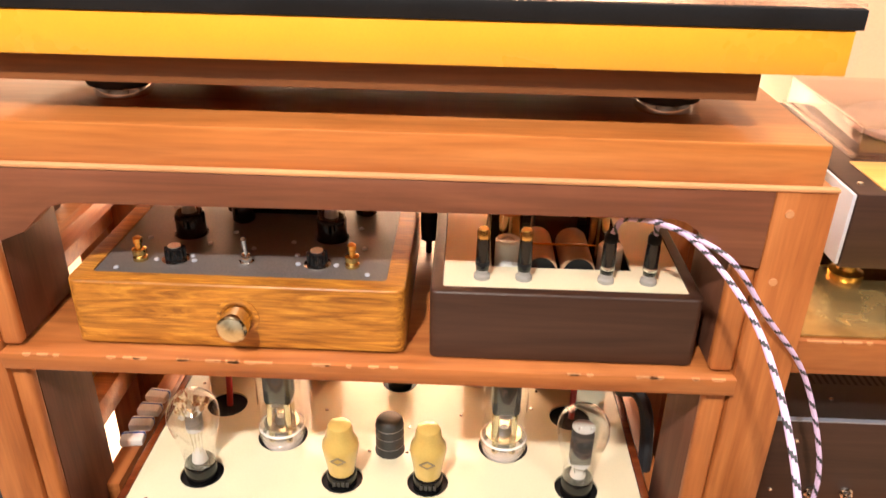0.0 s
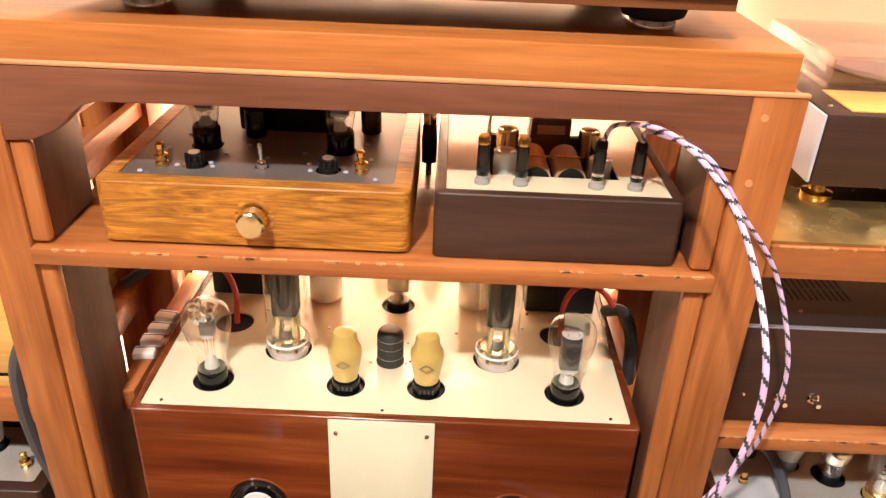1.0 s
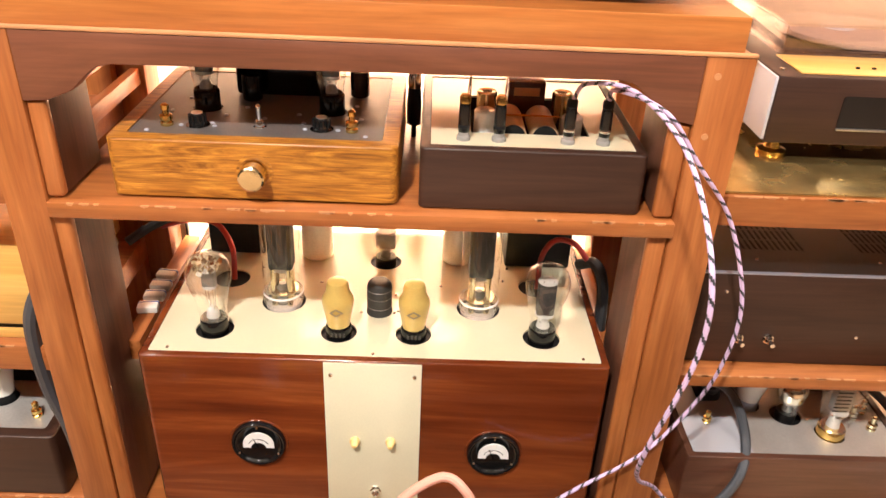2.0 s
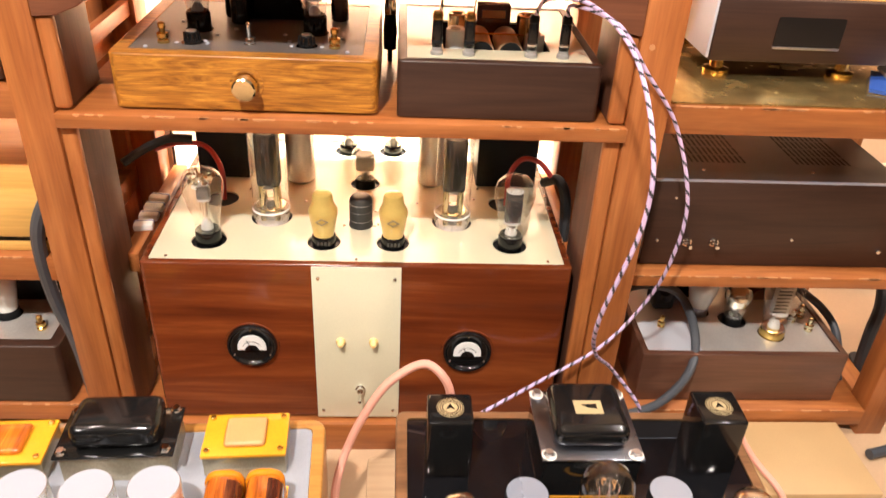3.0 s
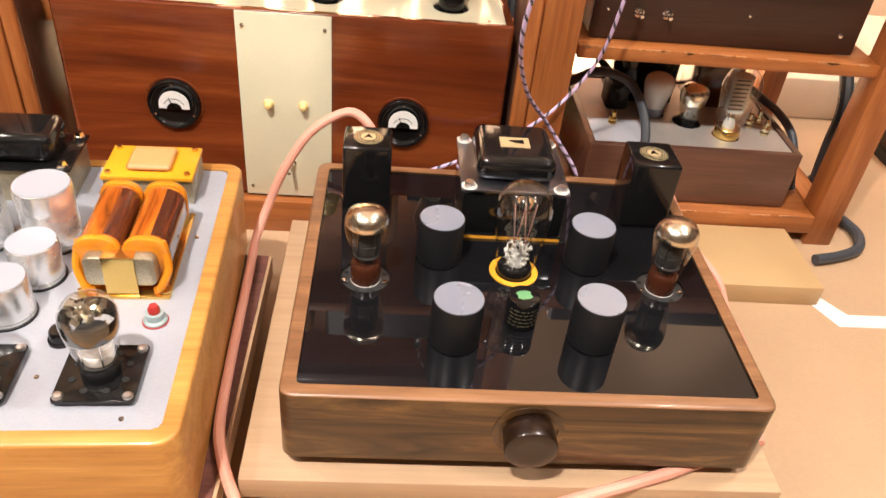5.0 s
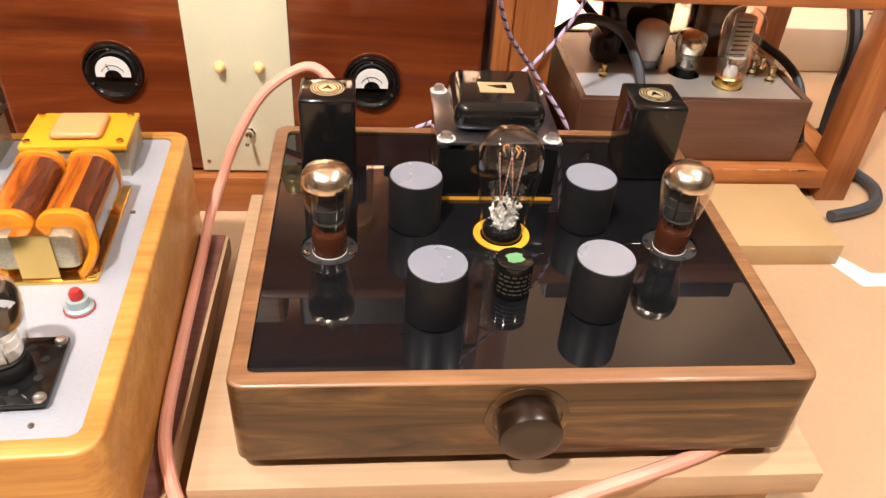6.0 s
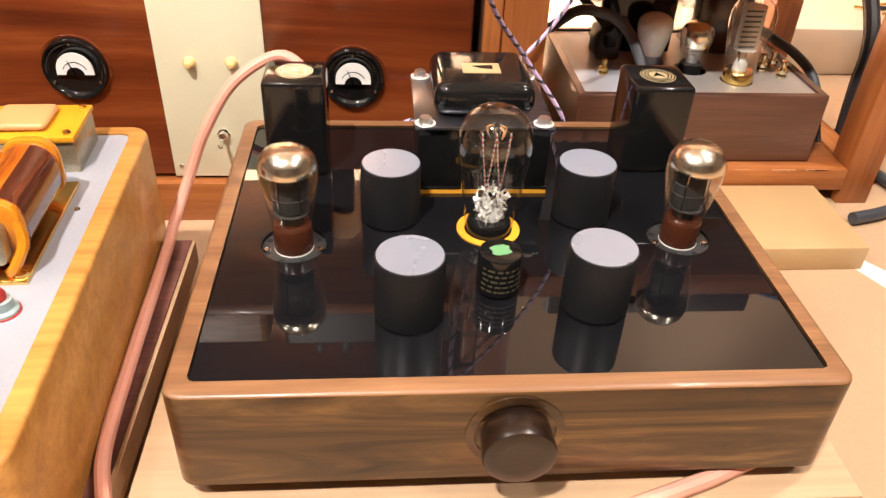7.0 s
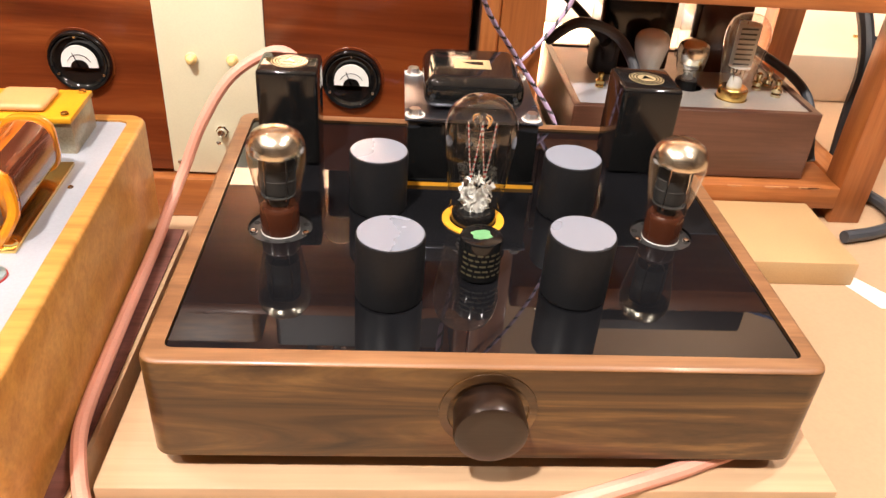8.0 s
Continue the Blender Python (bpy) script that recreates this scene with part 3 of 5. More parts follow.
        part("skirt_rim", lathe([(R * 1.0, base_h + skirt - 0.001), (R * 1.045, base_h + skirt), (R * 1.045, base_h + skirt + 0.002), (R * 1.0, base_h + skirt + 0.003), (R * 1.0, base_h + skirt - 0.001)], 36), FROST, low)
    return t


def print_lines(parent, x, y, r, z0, step, count, height, mat, seed=3):
    """Rows of unreadable print round the front of a can, as small curved bars."""
    rnd = random.Random(seed)
    for k in range(count):
        bm = bmesh.new()
        a = -150 + rnd.uniform(0, 8)
        while a < -35:
            w = rnd.uniform(7, 20)
            pts = [math.radians(a + w * i / 3) for i in range(4)]
            lo = [bm.verts.new((x + r * math.cos(q), y + r * math.sin(q), z0 + step * k)) for q in pts]
            hi = [bm.verts.new((x + r * math.cos(q), y + r * math.sin(q), z0 + step * k + height)) for q in pts]
            for i in range(3):
                bm.faces.new((lo[i], lo[i + 1], hi[i + 1], hi[i]))
            a += w + rnd.uniform(3, 7)
        part("print_line", bm, mat, parent)


def knob(parent, at, r, h, mat, ring=None, label=""):
    """A turned control knob on a front panel, facing -y."""
    if ring:
        part("knob_recess", lathe([(r * 1.08, 0.0), (r * 1.3, 0.0), (r * 1.3, 0.0015), (r * 1.08, 0.002), (r * 1.08, 0.0)], 36, at, None, FRONT), ring, parent)
    return part("knob", lathe([(0, 0), (r * 0.92, 0), (r * 0.95, h * 0.6), (r * 0.97, h * 0.82), (r * 0.93, h * 0.94), (r * 0.8, h), (r * 0.55, h * 0.985), (0, h * 0.98)], 40, at, None, FRONT), mat, parent, label)


def screw(parent, at, r=0.0035, front=False, mat=None):
    s = lathe([(0, 0), (r, 0), (r, r * 0.25), (r * 0.75, r * 0.6), (r * 0.25, r * 0.72), (0, r * 0.72)], 12, at, None, FRONT if front else None)
    return part("screw", s, mat or CHROME, parent)


def binding_post(parent, at, mat=None, s=1.0):
    return part("terminal_post", lathe([(0, 0), (0.0085 * s, 0), (0.0085 * s, 0.004 * s), (0.0065 * s, 0.006 * s), (0.0085 * s, 0.008 * s), (0.0085 * s, 0.014 * s), (0.0045 * s, 0.016 * s),
                                        (0.004 * s, 0.021 * s), (0.0055 * s, 0.022 * s), (0.0055 * s, 0.028 * s), (0.003 * s, 0.030 * s), (0, 0.030 * s)], 18, at), mat or BRASS, parent, "gold-plated terminal post")


def toggle(parent, at, turn=None):
    """A metal toggle switch on a plate."""
    bm = disc(0.0085, 0, 0.0015, 0, 6)
    lathe([(0.006, 0.0015), (0.0065, 0.006), (0.005, 0.009), (0.003, 0.010), (0, 0.010)], 14, into=bm)
    lathe([(0.0018, 0.009), (0.003, 0.026), (0.0032, 0.029), (0.0015, 0.031), (0, 0.031)], 12, (0, 0, 0), bm, Matrix.Rotation(0.15, 4, "X"))
    if turn is not None:
        bm.transform(turn)
    bm.transform(Matrix.Translation(at))
    return part("toggle_switch", bm, CHROME, parent, "chrome toggle switch")


def chassis(name, at, w, d, h, r, body_mat, plate_mat, label, holes=(), rim=0.012, plate_drop=0.001, bevel=0.003, plate_name="top_plate", plate_label="", square=(), rim_mat=None):
    """A wooden tray, its front at y = 0 and its middle at x = 0, closed above by a metal plate with round holes over sockets."""
    t = thing(name, at, label, "amplifier")
    outer, inner = rounded(-w / 2, w / 2, 0, d, r), rounded(-w / 2 + rim, w / 2 - rim, rim, d - rim, max(0.002, r * 0.4), 2)
    bm = prism(outer, [inner], 0.0, h, bevel)
    bmesh.ops.recalc_face_normals(bm, faces=bm.faces[:])
    # upward faces take the lighter copy, as light put into colour
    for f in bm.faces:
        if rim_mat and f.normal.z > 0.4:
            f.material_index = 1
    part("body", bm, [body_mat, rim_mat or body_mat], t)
    part("base_board", box(-w / 2 + rim, w / 2 - rim, rim, d - rim, 0.002, 0.006), DARKHOLE, t)
    g = 0.0006
    plate = rounded(-w / 2 + rim + g, w / 2 - rim - g, rim + g, d - rim - g, max(0.002, r * 0.4), 2)
    cuts = [circle(x, y, rr) for x, y, rr in holes] + [[(x0, y0), (x1, y0), (x1, y1), (x0, y1)] for x0, x1, y0, y1 in square]
    part(plate_name, prism(plate, cuts, h - plate_drop - 0.003, h - plate_drop), plate_mat, t, plate_label)
    return t


def socket(parent, x, y, z, r, mat=None):
    """A valve socket that hangs just under its hole."""
    bm = disc(r * 1.12, z - 0.02, z - 0.006, 0, 24, (x, y, 0))
    part("socket", bm, mat or BLACKMATT, parent)


# ---- golden preamplifier on the shelf ----
SHELF = 0.61
PX, PY = -0.1575, 0.765
pre = chassis("preamplifier", (PX, PY, SHELF + 0.004), 0.342, 0.29, 0.072, 0.012, GOLDEN, GREYPLATE,
              "tube preamplifier in a figured golden-brown wooden case, dark metal top", rim=0.02, holes=[(-0.08, 0.118, 0.019), (0.08, 0.118, 0.019)])
for x in (-0.14, 0.14):
    for y in (0.03, 0.26):
        part("foot", disc(0.01, -0.004, 0.002, 0, 14, (x, y, 0)), RUBBER, pre)
knob(pre, (0.0015, 0.0, 0.036), 0.0165, 0.026, CHAMPAGNE, GOLDEN, "polished champagne metal volume knob")
TOPZ = 0.0715
for x in (-0.112, 0.112):
    binding_post(pre, (x, 0.05, TOPZ), None, 0.9)
for x in (-0.075, 0.075):
    k = part("selector_knob", lathe([(0, 0), (0.011, 0), (0.011, 0.002), (0.0095, 0.003), (0.009, 0.014), (0.0075, 0.016), (0, 0.016)], 12, (x, 0.052, TOPZ)), BLACK, pre, "small fluted black knob")
    part("knob_cap", disc(0.0068, 0.016, 0.0168, 0, 16, (x, 0.052, TOPZ)), ALUMINIUM, k)
    part("knob_skirt", lathe([(0, 0), (0.0145, 0), (0.0145, 0.0012), (0, 0.0014)], 24, (x, 0.052, TOPZ)), CHROME, k, "chrome skirt under the knob")
    for j in range(10):
        q = math.radians(36 * j)
        part("flute", disc(0.0016, 0.0035, 0.014, 0, 8, (x + 0.0098 * math.cos(q), 0.052 + 0.0098 * math.sin(q), TOPZ)), BLACK, k)
    for dx in (-0.02, 0.02):
        screw(pre, (x + dx, 0.05, TOPZ), 0.003, mat=CANTOP)
toggle(pre, (0.0, 0.052, TOPZ))
for x, y in ((-0.13, 0.03), (0.13, 0.032), (-0.05, 0.09), (0.04, 0.1), (-0.12, 0.1), (0.12, 0.09), (0.0, 0.082), (-0.03, 0.12), (-0.06, 0.06), (-0.11, 0.15), (0.11, 0.14), (0.05, 0.07)):
    screw(pre, (x, y, TOPZ), 0.003, mat=CANTOP)
for x in (-0.08, 0.08):
    socket(pre, x, 0.118, TOPZ, 0.019)
    valve((PX + x, PY + 0.118, SHELF + 0.004 + TOPZ - 0.006), "clear glass tube with a black base, plugged into the preamplifier", "pear", 0.021, 0.07, 0.0165, 0.032, BLACK, None, group="preamplifier tubes")
tr = part("transformer_can", box(-0.055, 0.065, 0.17, 0.25, TOPZ, TOPZ + 0.075, 0.006), BLACK, pre, "black transformer can")
for x, y in ((-0.03, 0.155), (0.11, 0.185)):
    part("small_can", disc(0.013, TOPZ, TOPZ + 0.035, 0.002, 20, (x, y, 0)), BAKELITE if x > 0 else BLACK, pre)

# ---- dark brown phono stage beside it ----
QX, QY = 0.1735, 0.763
ph = chassis("phono_stage", (QX, QY, SHELF + 0.002), 0.27, 0.29, 0.077, 0.008, DARKWOOD, CREAM, "open tube phono stage in a dark brown wooden case, cream top",
             rim=0.012, square=[(-0.073, 0.073, 0.058, 0.2)], plate_label="cream enamelled top with a large cut-out")
PZ = 0.076
for x in (-0.1, 0.1):
    for y in (0.03, 0.26):
        part("foot", disc(0.009, -0.002, 0.002, 0, 14, (x, y, 0)), RUBBER, ph)
for i, x in enumerate((-0.0835, -0.041, 0.0425, 0.0855)):
    jack = part("phono_jack", lathe([(0, 0), (0.0085, 0), (0.0085, 0.004), (0.0065, 0.006), (0.0065, 0.014), (0.0048, 0.016), (0, 0.016)], 18, (x, 0.034, PZ)), COLLAR, ph, "clear-collared phono jack")
    plug = thing("phono_plug", (QX + x, QY + 0.034, SHELF + 0.002 + PZ + 0.010), "black and gold phono plug standing in its jack", "plug", "phono plugs")
    part("barrel", lathe([(0, 0), (0.0065, 0), (0.0072, 0.004), (0.0068, 0.03), (0.0062, 0.036), (0, 0.036)], 20), BLACK, plug)
    part("collar", lathe([(0.0063, 0.0355), (0.0068, 0.036), (0.0068, 0.043), (0.005, 0.046), (0, 0.046)], 20), BRASS if i < 2 else BLACKMATT, plug)
    part("ring", lathe([(0.0070, 0.005), (0.0074, 0.006), (0.0074, 0.009), (0.0070, 0.010)], 20), CHROME if i > 1 else BLACKMATT, plug)
# inner deck painted near-black for the shade inside the case
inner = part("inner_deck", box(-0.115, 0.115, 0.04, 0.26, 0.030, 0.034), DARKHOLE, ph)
for i, x in enumerate((-0.021, 0.019)):
    c = part("capacitor", lathe([(0, -0.032), (0.0165, -0.032), (0.0175, -0.031), (0.0178, 0.04), (0.0165, 0.042), (0, 0.042)], 30, (x, 0.105, 0.070), None, FRONT), PALE, ph, "tan paper-in-oil capacitor")
    part("end_cap", disc(0.0158, 0.0425, 0.0435, 0, 26, (x, 0.105, 0.070), None, FRONT), BLACKMATT, c)
    part("lead", sweep([(x, 0.061, 0.070), (x, 0.056, 0.066), (x + 0.001, 0.054, 0.055)], 0.0011, 6, 0.01), CHROME, c)
part("cord", sweep([(-0.045, 0.09, 0.088), (-0.02, 0.088, 0.0895), (0.02, 0.088, 0.0895), (0.04, 0.09, 0.088)], 0.0014, 6), BRASS, ph)
for x, y, rr, hh in ((-0.056, 0.082, 0.0135, 0.062), (0.055, 0.088, 0.0135, 0.055), (-0.05, 0.145, 0.0135, 0.066), (0.05, 0.15, 0.0135, 0.066)):
    k = part("capacitor_can", lathe([(0, 0.034), (rr, 0.034), (rr, 0.034 + hh), (rr * 0.85, 0.036 + hh), (rr * 0.5, 0.035 + hh), (rr * 0.45, 0.033 + hh), (0, 0.033 + hh)], 24, (x, y, 0)), CHAMPAGNE if y > 0.1 else PORCELAIN, ph)
part("choke", box(-0.022, 0.028, 0.152, 0.185, 0.034, 0.113, 0.003), BAKELITE, ph)
part("choke_label", box(-0.014, 0.02, 0.1512, 0.1518, 0.094, 0.105), PEACH_TAPE, ph)
for x in (-0.08, -0.035):
    part("stiff_wire", sweep([(x, 0.06, PZ + 0.046), (x + 0.004, 0.075, PZ + 0.075), (x + 0.006, 0.11, PZ + 0.07), (x + 0.008, 0.14, 0.07)], 0.0011, 6, 0.01), CHROME, ph)

# ---- the large red-brown power amplifier ----
BX, BY, BZ, BW, BD, BH = -0.014, 0.768, 0.066, 0.652, 0.46, 0.304
TUBES = [(-0.236, 0.068, 0.027), (0.236, 0.068, 0.027), (-0.150, 0.145, 0.033), (0.147, 0.14, 0.033), (-0.058, 0.068, 0.026), (0.050, 0.068, 0.026),
         (-0.002, 0.272, 0.026), (-0.04, 0.412, 0.026), (0.046, 0.414, 0.026), (-0.243, 0.205, 0.028), (0.243, 0.205, 0.028)]
amp = chassis("power_amplifier", (BX, BY, BZ), BW, BD, BH, 0.008, MAHOGANY, CREAM, "large mono tube amplifier in polished red-brown wood, cream deck", rim=0.011, holes=TUBES,
              plate_label="cream enamelled deck with round tube holes")
AZ = BH - 0.001
for x in (-0.28, 0.28):
    for y in (0.04, 0.42):
        part("foot", disc(0.014, -0.006, 0.001, 0, 16, (x, y, 0)), RUBBER, amp)
for x, y, r in TUBES:
    socket(amp, x, y, AZ, r)
panel = part("front_panel", box(-0.072, 0.064, -0.004, -0.0005, -0.002, BH - 0.002, 0.001), CREAM, amp, "cream enamelled upright panel")
for x in (-0.062, 0.054):
    for z in (0.014, BH - 0.022):
        screw(panel, (x, -0.004, z), 0.0032, True)
for x in (-0.03, 0.022):
    part("jewel_lamp", lathe([(0, 0), (0.0075, 0), (0.0075, 0.004), (0.0055, 0.006), (0.005, 0.011), (0.003, 0.014), (0, 0.0145)], 18, (x, -0.004, 0.162), None, FRONT), IVORY, panel, "small ivory pilot lamp")
toggle(panel, (0.0, -0.004, 0.062), Matrix.Rotation(math.radians(90), 4, "X"))


def meter(parent, x, z):
    """A round black panel meter with a half-moon window."""
    m = part("panel_meter", lathe([(0.0, 0.001), (0.030, 0.001), (0.0335, 0.003), (0.0355, 0.007), (0.038, 0.008), (0.0395, 0.004), (0.0395, 0.0), (0.0, 0.0)], 44, (x, -0.0003, z), None, FRONT), BLACK, parent, "round black panel meter")
    part("bezel_groove", lathe([(0.0398, 0.0), (0.043, 0.0), (0.0425, 0.0018), (0.0398, 0.0012)], 44, (x, -0.0003, z), None, FRONT), MAHOGANY, m)
    dial = [(0.0225 * math.cos(math.radians(a)), 0.0225 * math.sin(math.radians(a)) - 0.001) for a in range(0, 181, 12)]
    up = upright([(x + px, z + pz) for px, pz in [(-0.0225, -0.007), (0.0225, -0.007)] + dial], -0.0062, -0.0042)
    part("dial", up, METERFACE, m, "white half-moon dial")
    part("needle_hub", upright([(x + 0.011 * math.cos(math.radians(a)), z - 0.0068 + 0.010 * math.sin(math.radians(a))) for a in range(0, 181, 20)], -0.0072, -0.0062), BLACK, m)
    part("scale_mark", upright([(x + 0.016 * math.cos(math.radians(a)), z - 0.006 + 0.016 * math.sin(math.radians(a))) for a in range(25, 156, 10)] +
                               [(x + 0.0153 * math.cos(math.radians(a)), z - 0.006 + 0.0153 * math.sin(math.radians(a))) for a in range(155, 24, -10)], -0.0067, -0.0061), BLACK, m)
    part("needle", upright([(x - 0.001, z - 0.006), (x + 0.001, z - 0.006), (x - 0.007, z + 0.012), (x - 0.0076, z + 0.012)], -0.0072, -0.0066), BLACK, m)
    for a in (90, 210, 330):
        screw(m, (x + 0.0325 * math.cos(math.radians(a)), -0.0065, z + 0.0325 * math.sin(math.radians(a))), 0.0022, True)


meter(amp, -0.1705, 0.151)
meter(amp, 0.1735, 0.142)
for x0, x1, y0 in ((-0.297, -0.205, 0.283), (0.197, 0.305, 0.268)):
    part("transformer_can", box(x0, x1, y0, y0 + 0.15, AZ, AZ + 0.19, 0.004), BLACKMATT, amp, "tall black transformer can")
for x, y in ((-0.118, 0.29), (0.118, 0.288)):
    part("capacitor_can", disc(0.026, AZ, AZ + 0.12, 0.003, 30, (x, y, 0)), ALUMINIUM, amp, "tall polished aluminium capacitor can")
can = part("choke_can", lathe([(0, AZ), (0.0195, AZ), (0.0195, AZ + 0.003), (0.0185, AZ + 0.005), (0.0185, AZ + 0.044), (0.0175, AZ + 0.049), (0.0145, AZ + 0.053), (0.010, AZ + 0.0545), (0, AZ + 0.0545)], 32, (-0.003, 0.125, 0)), ANODE, amp, "dark grey domed can with faint print")
for q in (0.012, 0.028, 0.041):
    part("can_ring", lathe([(0.0185, AZ + q), (0.0189, AZ + q + 0.0006), (0.0185, AZ + q + 0.0012)], 32, (-0.003, 0.125, 0)), GREYANODE, can)
print_lines(can, -0.003, 0.125, 0.0187, AZ + 0.016, 0.006, 4, 0.002, PRINT)
for x, y in ((-0.29, 0.02), (0.29, 0.02), (-0.03, 0.12), (0.025, 0.125), (0.02, 0.12), (-0.1, 0.2), (0.09, 0.2), (-0.005, 0.018), (-0.29, 0.25), (-0.2, 0.24), (0.19, 0.22), (0.2, 0.26), (0.02, 0.17)):
    screw(amp, (x, y, AZ), 0.0026)

DECK = BZ + AZ
for x, y, r in TUBES[:2]:
    valve((BX + x, BY + y, DECK - 0.004), "pear-shaped glass rectifier tube with a black base", "bulb", 0.0315, 0.103, 0.0195, 0.026, BLACK, None, 0.93, GREYANODE if x < 0 else ANODE, (0.3, 0.22) if x < 0 else (0.4, 0.3), group="amplifier tubes", span=(0.5, 0.72) if x < 0 else (0.22, 0.72), crumbs=x < 0, stem=MICA)
for x, y, r in TUBES[2:4]:
    valve((BX + x, BY + y, DECK - 0.004), "tall cylindrical glass power tube with a milky foot", "straight", 0.0295, 0.205, 0.027, 0.004, FROST, None, 0.8, ANODE, (0.62, 0.5), group="amplifier tubes", skirt=0.018)
for x, y, r in TUBES[4:6]:
    t = valve((BX + x, BY + y, DECK - 0.004), "small gold-coated shouldered tube with a black base", "shouldered", 0.0225, 0.076, 0.0185, 0.02, BLACK, glassy=GOLDGLASS, group="amplifier tubes")
    for j, k in enumerate((1.0, 0.62)):
        pts = [(-0.010 * k, 0.052), (0, 0.052 - 0.006 * k), (0.010 * k, 0.052), (0, 0.052 + 0.006 * k)]
        part("emblem", upright(pts, -0.0232 - 0.0003 * j, -0.0222), CORE if j == 0 else GOLDGLASS, t, "faint diamond mark")
    for k in range(4):
        part("print_bar", box(-0.009 + 0.0055 * k, -0.0055 + 0.0055 * k, -0.0191, -0.0178, 0.008, 0.014), PRINT, t)
valve((BX + TUBES[6][0], BY + TUBES[6][1], DECK - 0.004), "grey-screened glass tube with a black base", "pear", 0.024, 0.062, 0.018, 0.016, BLACKMATT, None, 0.7, GREYANODE, (0.7, 0.6), group="amplifier tubes")
for x, y, r in TUBES[7:9]:
    valve((BX + x, BY + y, DECK - 0.004), "small clear glass tube with a black base", "pear", 0.023, 0.07, 0.018, 0.02, BLACK, None, 0.7, ANODE, (0.5, 0.4), group="amplifier tubes")

# ---- black-topped walnut amplifier in front ----
FX, FY, FZ, FW, FD, FH = 0.2895, 0.193, 0.133, 0.489, 0.421, 0.09
FT = [(-0.1705, 0.182, 0.028), (0.172, 0.188, 0.028), (0.0005, 0.203, 0.025)]
fa = chassis("integrated_amplifier", (FX, FY, FZ), FW, FD, FH, 0.014, WALNUT, BLACKPLATE, "tube amplifier in a walnut case with a mirror-black top", rim=0.0155, holes=FT, plate_drop=0.0025, bevel=0.004, rim_mat=WALNUT_LIT,
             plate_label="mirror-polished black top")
for x in (-0.2, 0.2):
    for y in (0.035, 0.39):
        part("foot", disc(0.018, -0.018, 0.001, 0.002, 20, (x, y, 0)), RUBBER, fa)
part("base_tray", box(-0.205, 0.205, 0.02, 0.4, -0.008, 0.001, 0.002), BLACKMATT, fa)
knob(fa, (-0.001, 0.0, 0.049), 0.0275, 0.026, wood("dark_knob_wood", (0.008, 0.004, 0.0025), (0.016, 0.0075, 0.0045), (0.042, 0.02, 0.010), 0, 0.3, 0.8, 0.2), WALNUT, "large turned dark-wood volume knob")
fz = FH - 0.0025
for x, y, r in FT[:2]:
    ring = part("socket", lathe([(0, fz - 0.006), (0.0275, fz - 0.006), (0.0275, fz - 0.003), (0.0, fz - 0.003)], 30, (x, y, 0)), SOCKETSTEEL, fa, "round chrome socket with slots")
    for k in range(8):
        a = math.radians(22.5 + 45 * k)
        part("slot", disc(0.0028, fz - 0.003, fz - 0.0026, 0, 10, (x + 0.0235 * math.cos(a), y + 0.0235 * math.sin(a), 0)), DARKHOLE, ring)
    for dx in (-0.0225, 0.0225):
        screw(ring, (x + dx, y - 0.006, fz - 0.003), 0.0035)
ring = part("socket_ring", lathe([(0.0215, fz - 0.001), (0.0285, fz - 0.001), (0.0285, fz + 0.0012), (0.0215, fz + 0.0012), (0.0215, fz - 0.001)], 36, (0.0005, 0.203, 0)), YELLOW, fa, "yellow ring round the centre socket")
socket(fa, 0.0005, 0.203, fz, 0.022)
for x, y in ((-0.0865, 0.211), (0.0895, 0.212), (-0.0745, 0.073), (0.0725, 0.081)):
    c = part("capacitor_can", disc(0.0265, fz, fz + 0.0555, 0.0015, 40, (x, y + 0.014, 0)), BLACKMATT, fa, "black cylindrical capacitor")
    part("can_top", disc(0.0252, fz + 0.0555, fz + 0.0561, 0, 40, (x, y + 0.014, 0)), CAPTOP, c, "satin grey top")
c = part("choke_can", disc(0.0175, fz, fz + 0.037, 0.002, 30, (-0.002, 0.118, 0)), BLACK, fa, "small black can with faint print")
star = [(0.0095 * (1.0 if k % 2 else 0.72) * math.cos(math.radians(30 * k + 10)), 0.008 * (1.0 if k % 3 else 0.8) * math.sin(math.radians(30 * k + 10))) for k in range(12)]
part("green_label", prism([(px - 0.002, py + 0.118) for px, py in star], [], fz + 0.037, fz + 0.0374), GREEN, c, "torn green sticker")
print_lines(c, -0.002, 0.118, 0.0176, fz + 0.007, 0.0049, 5, 0.0018, GOLDPRINT)


def emblem(parent, x, y, z):
    """A round gold badge of rings and a pointed figure."""
    b = part("badge", disc(0.0175, z, z + 0.0005, 0, 36, (x, y, 0)), GOLDLABEL, parent, "round gold badge")
    for r in (0.0155, 0.0125, 0.0095):
        part("badge_ring", lathe([(r, z + 0.0005), (r + 0.0013, z + 0.0005), (r + 0.0013, z + 0.0008), (r, z + 0.0008)], 32, (x, y, 0)), BLACK, b)
    part("badge_mark", prism([(x - 0.006, y - 0.004), (x, y + 0.007), (x + 0.006, y - 0.004), (x, y - 0.001)], [], z + 0.0005, z + 0.0008), BLACK, b)


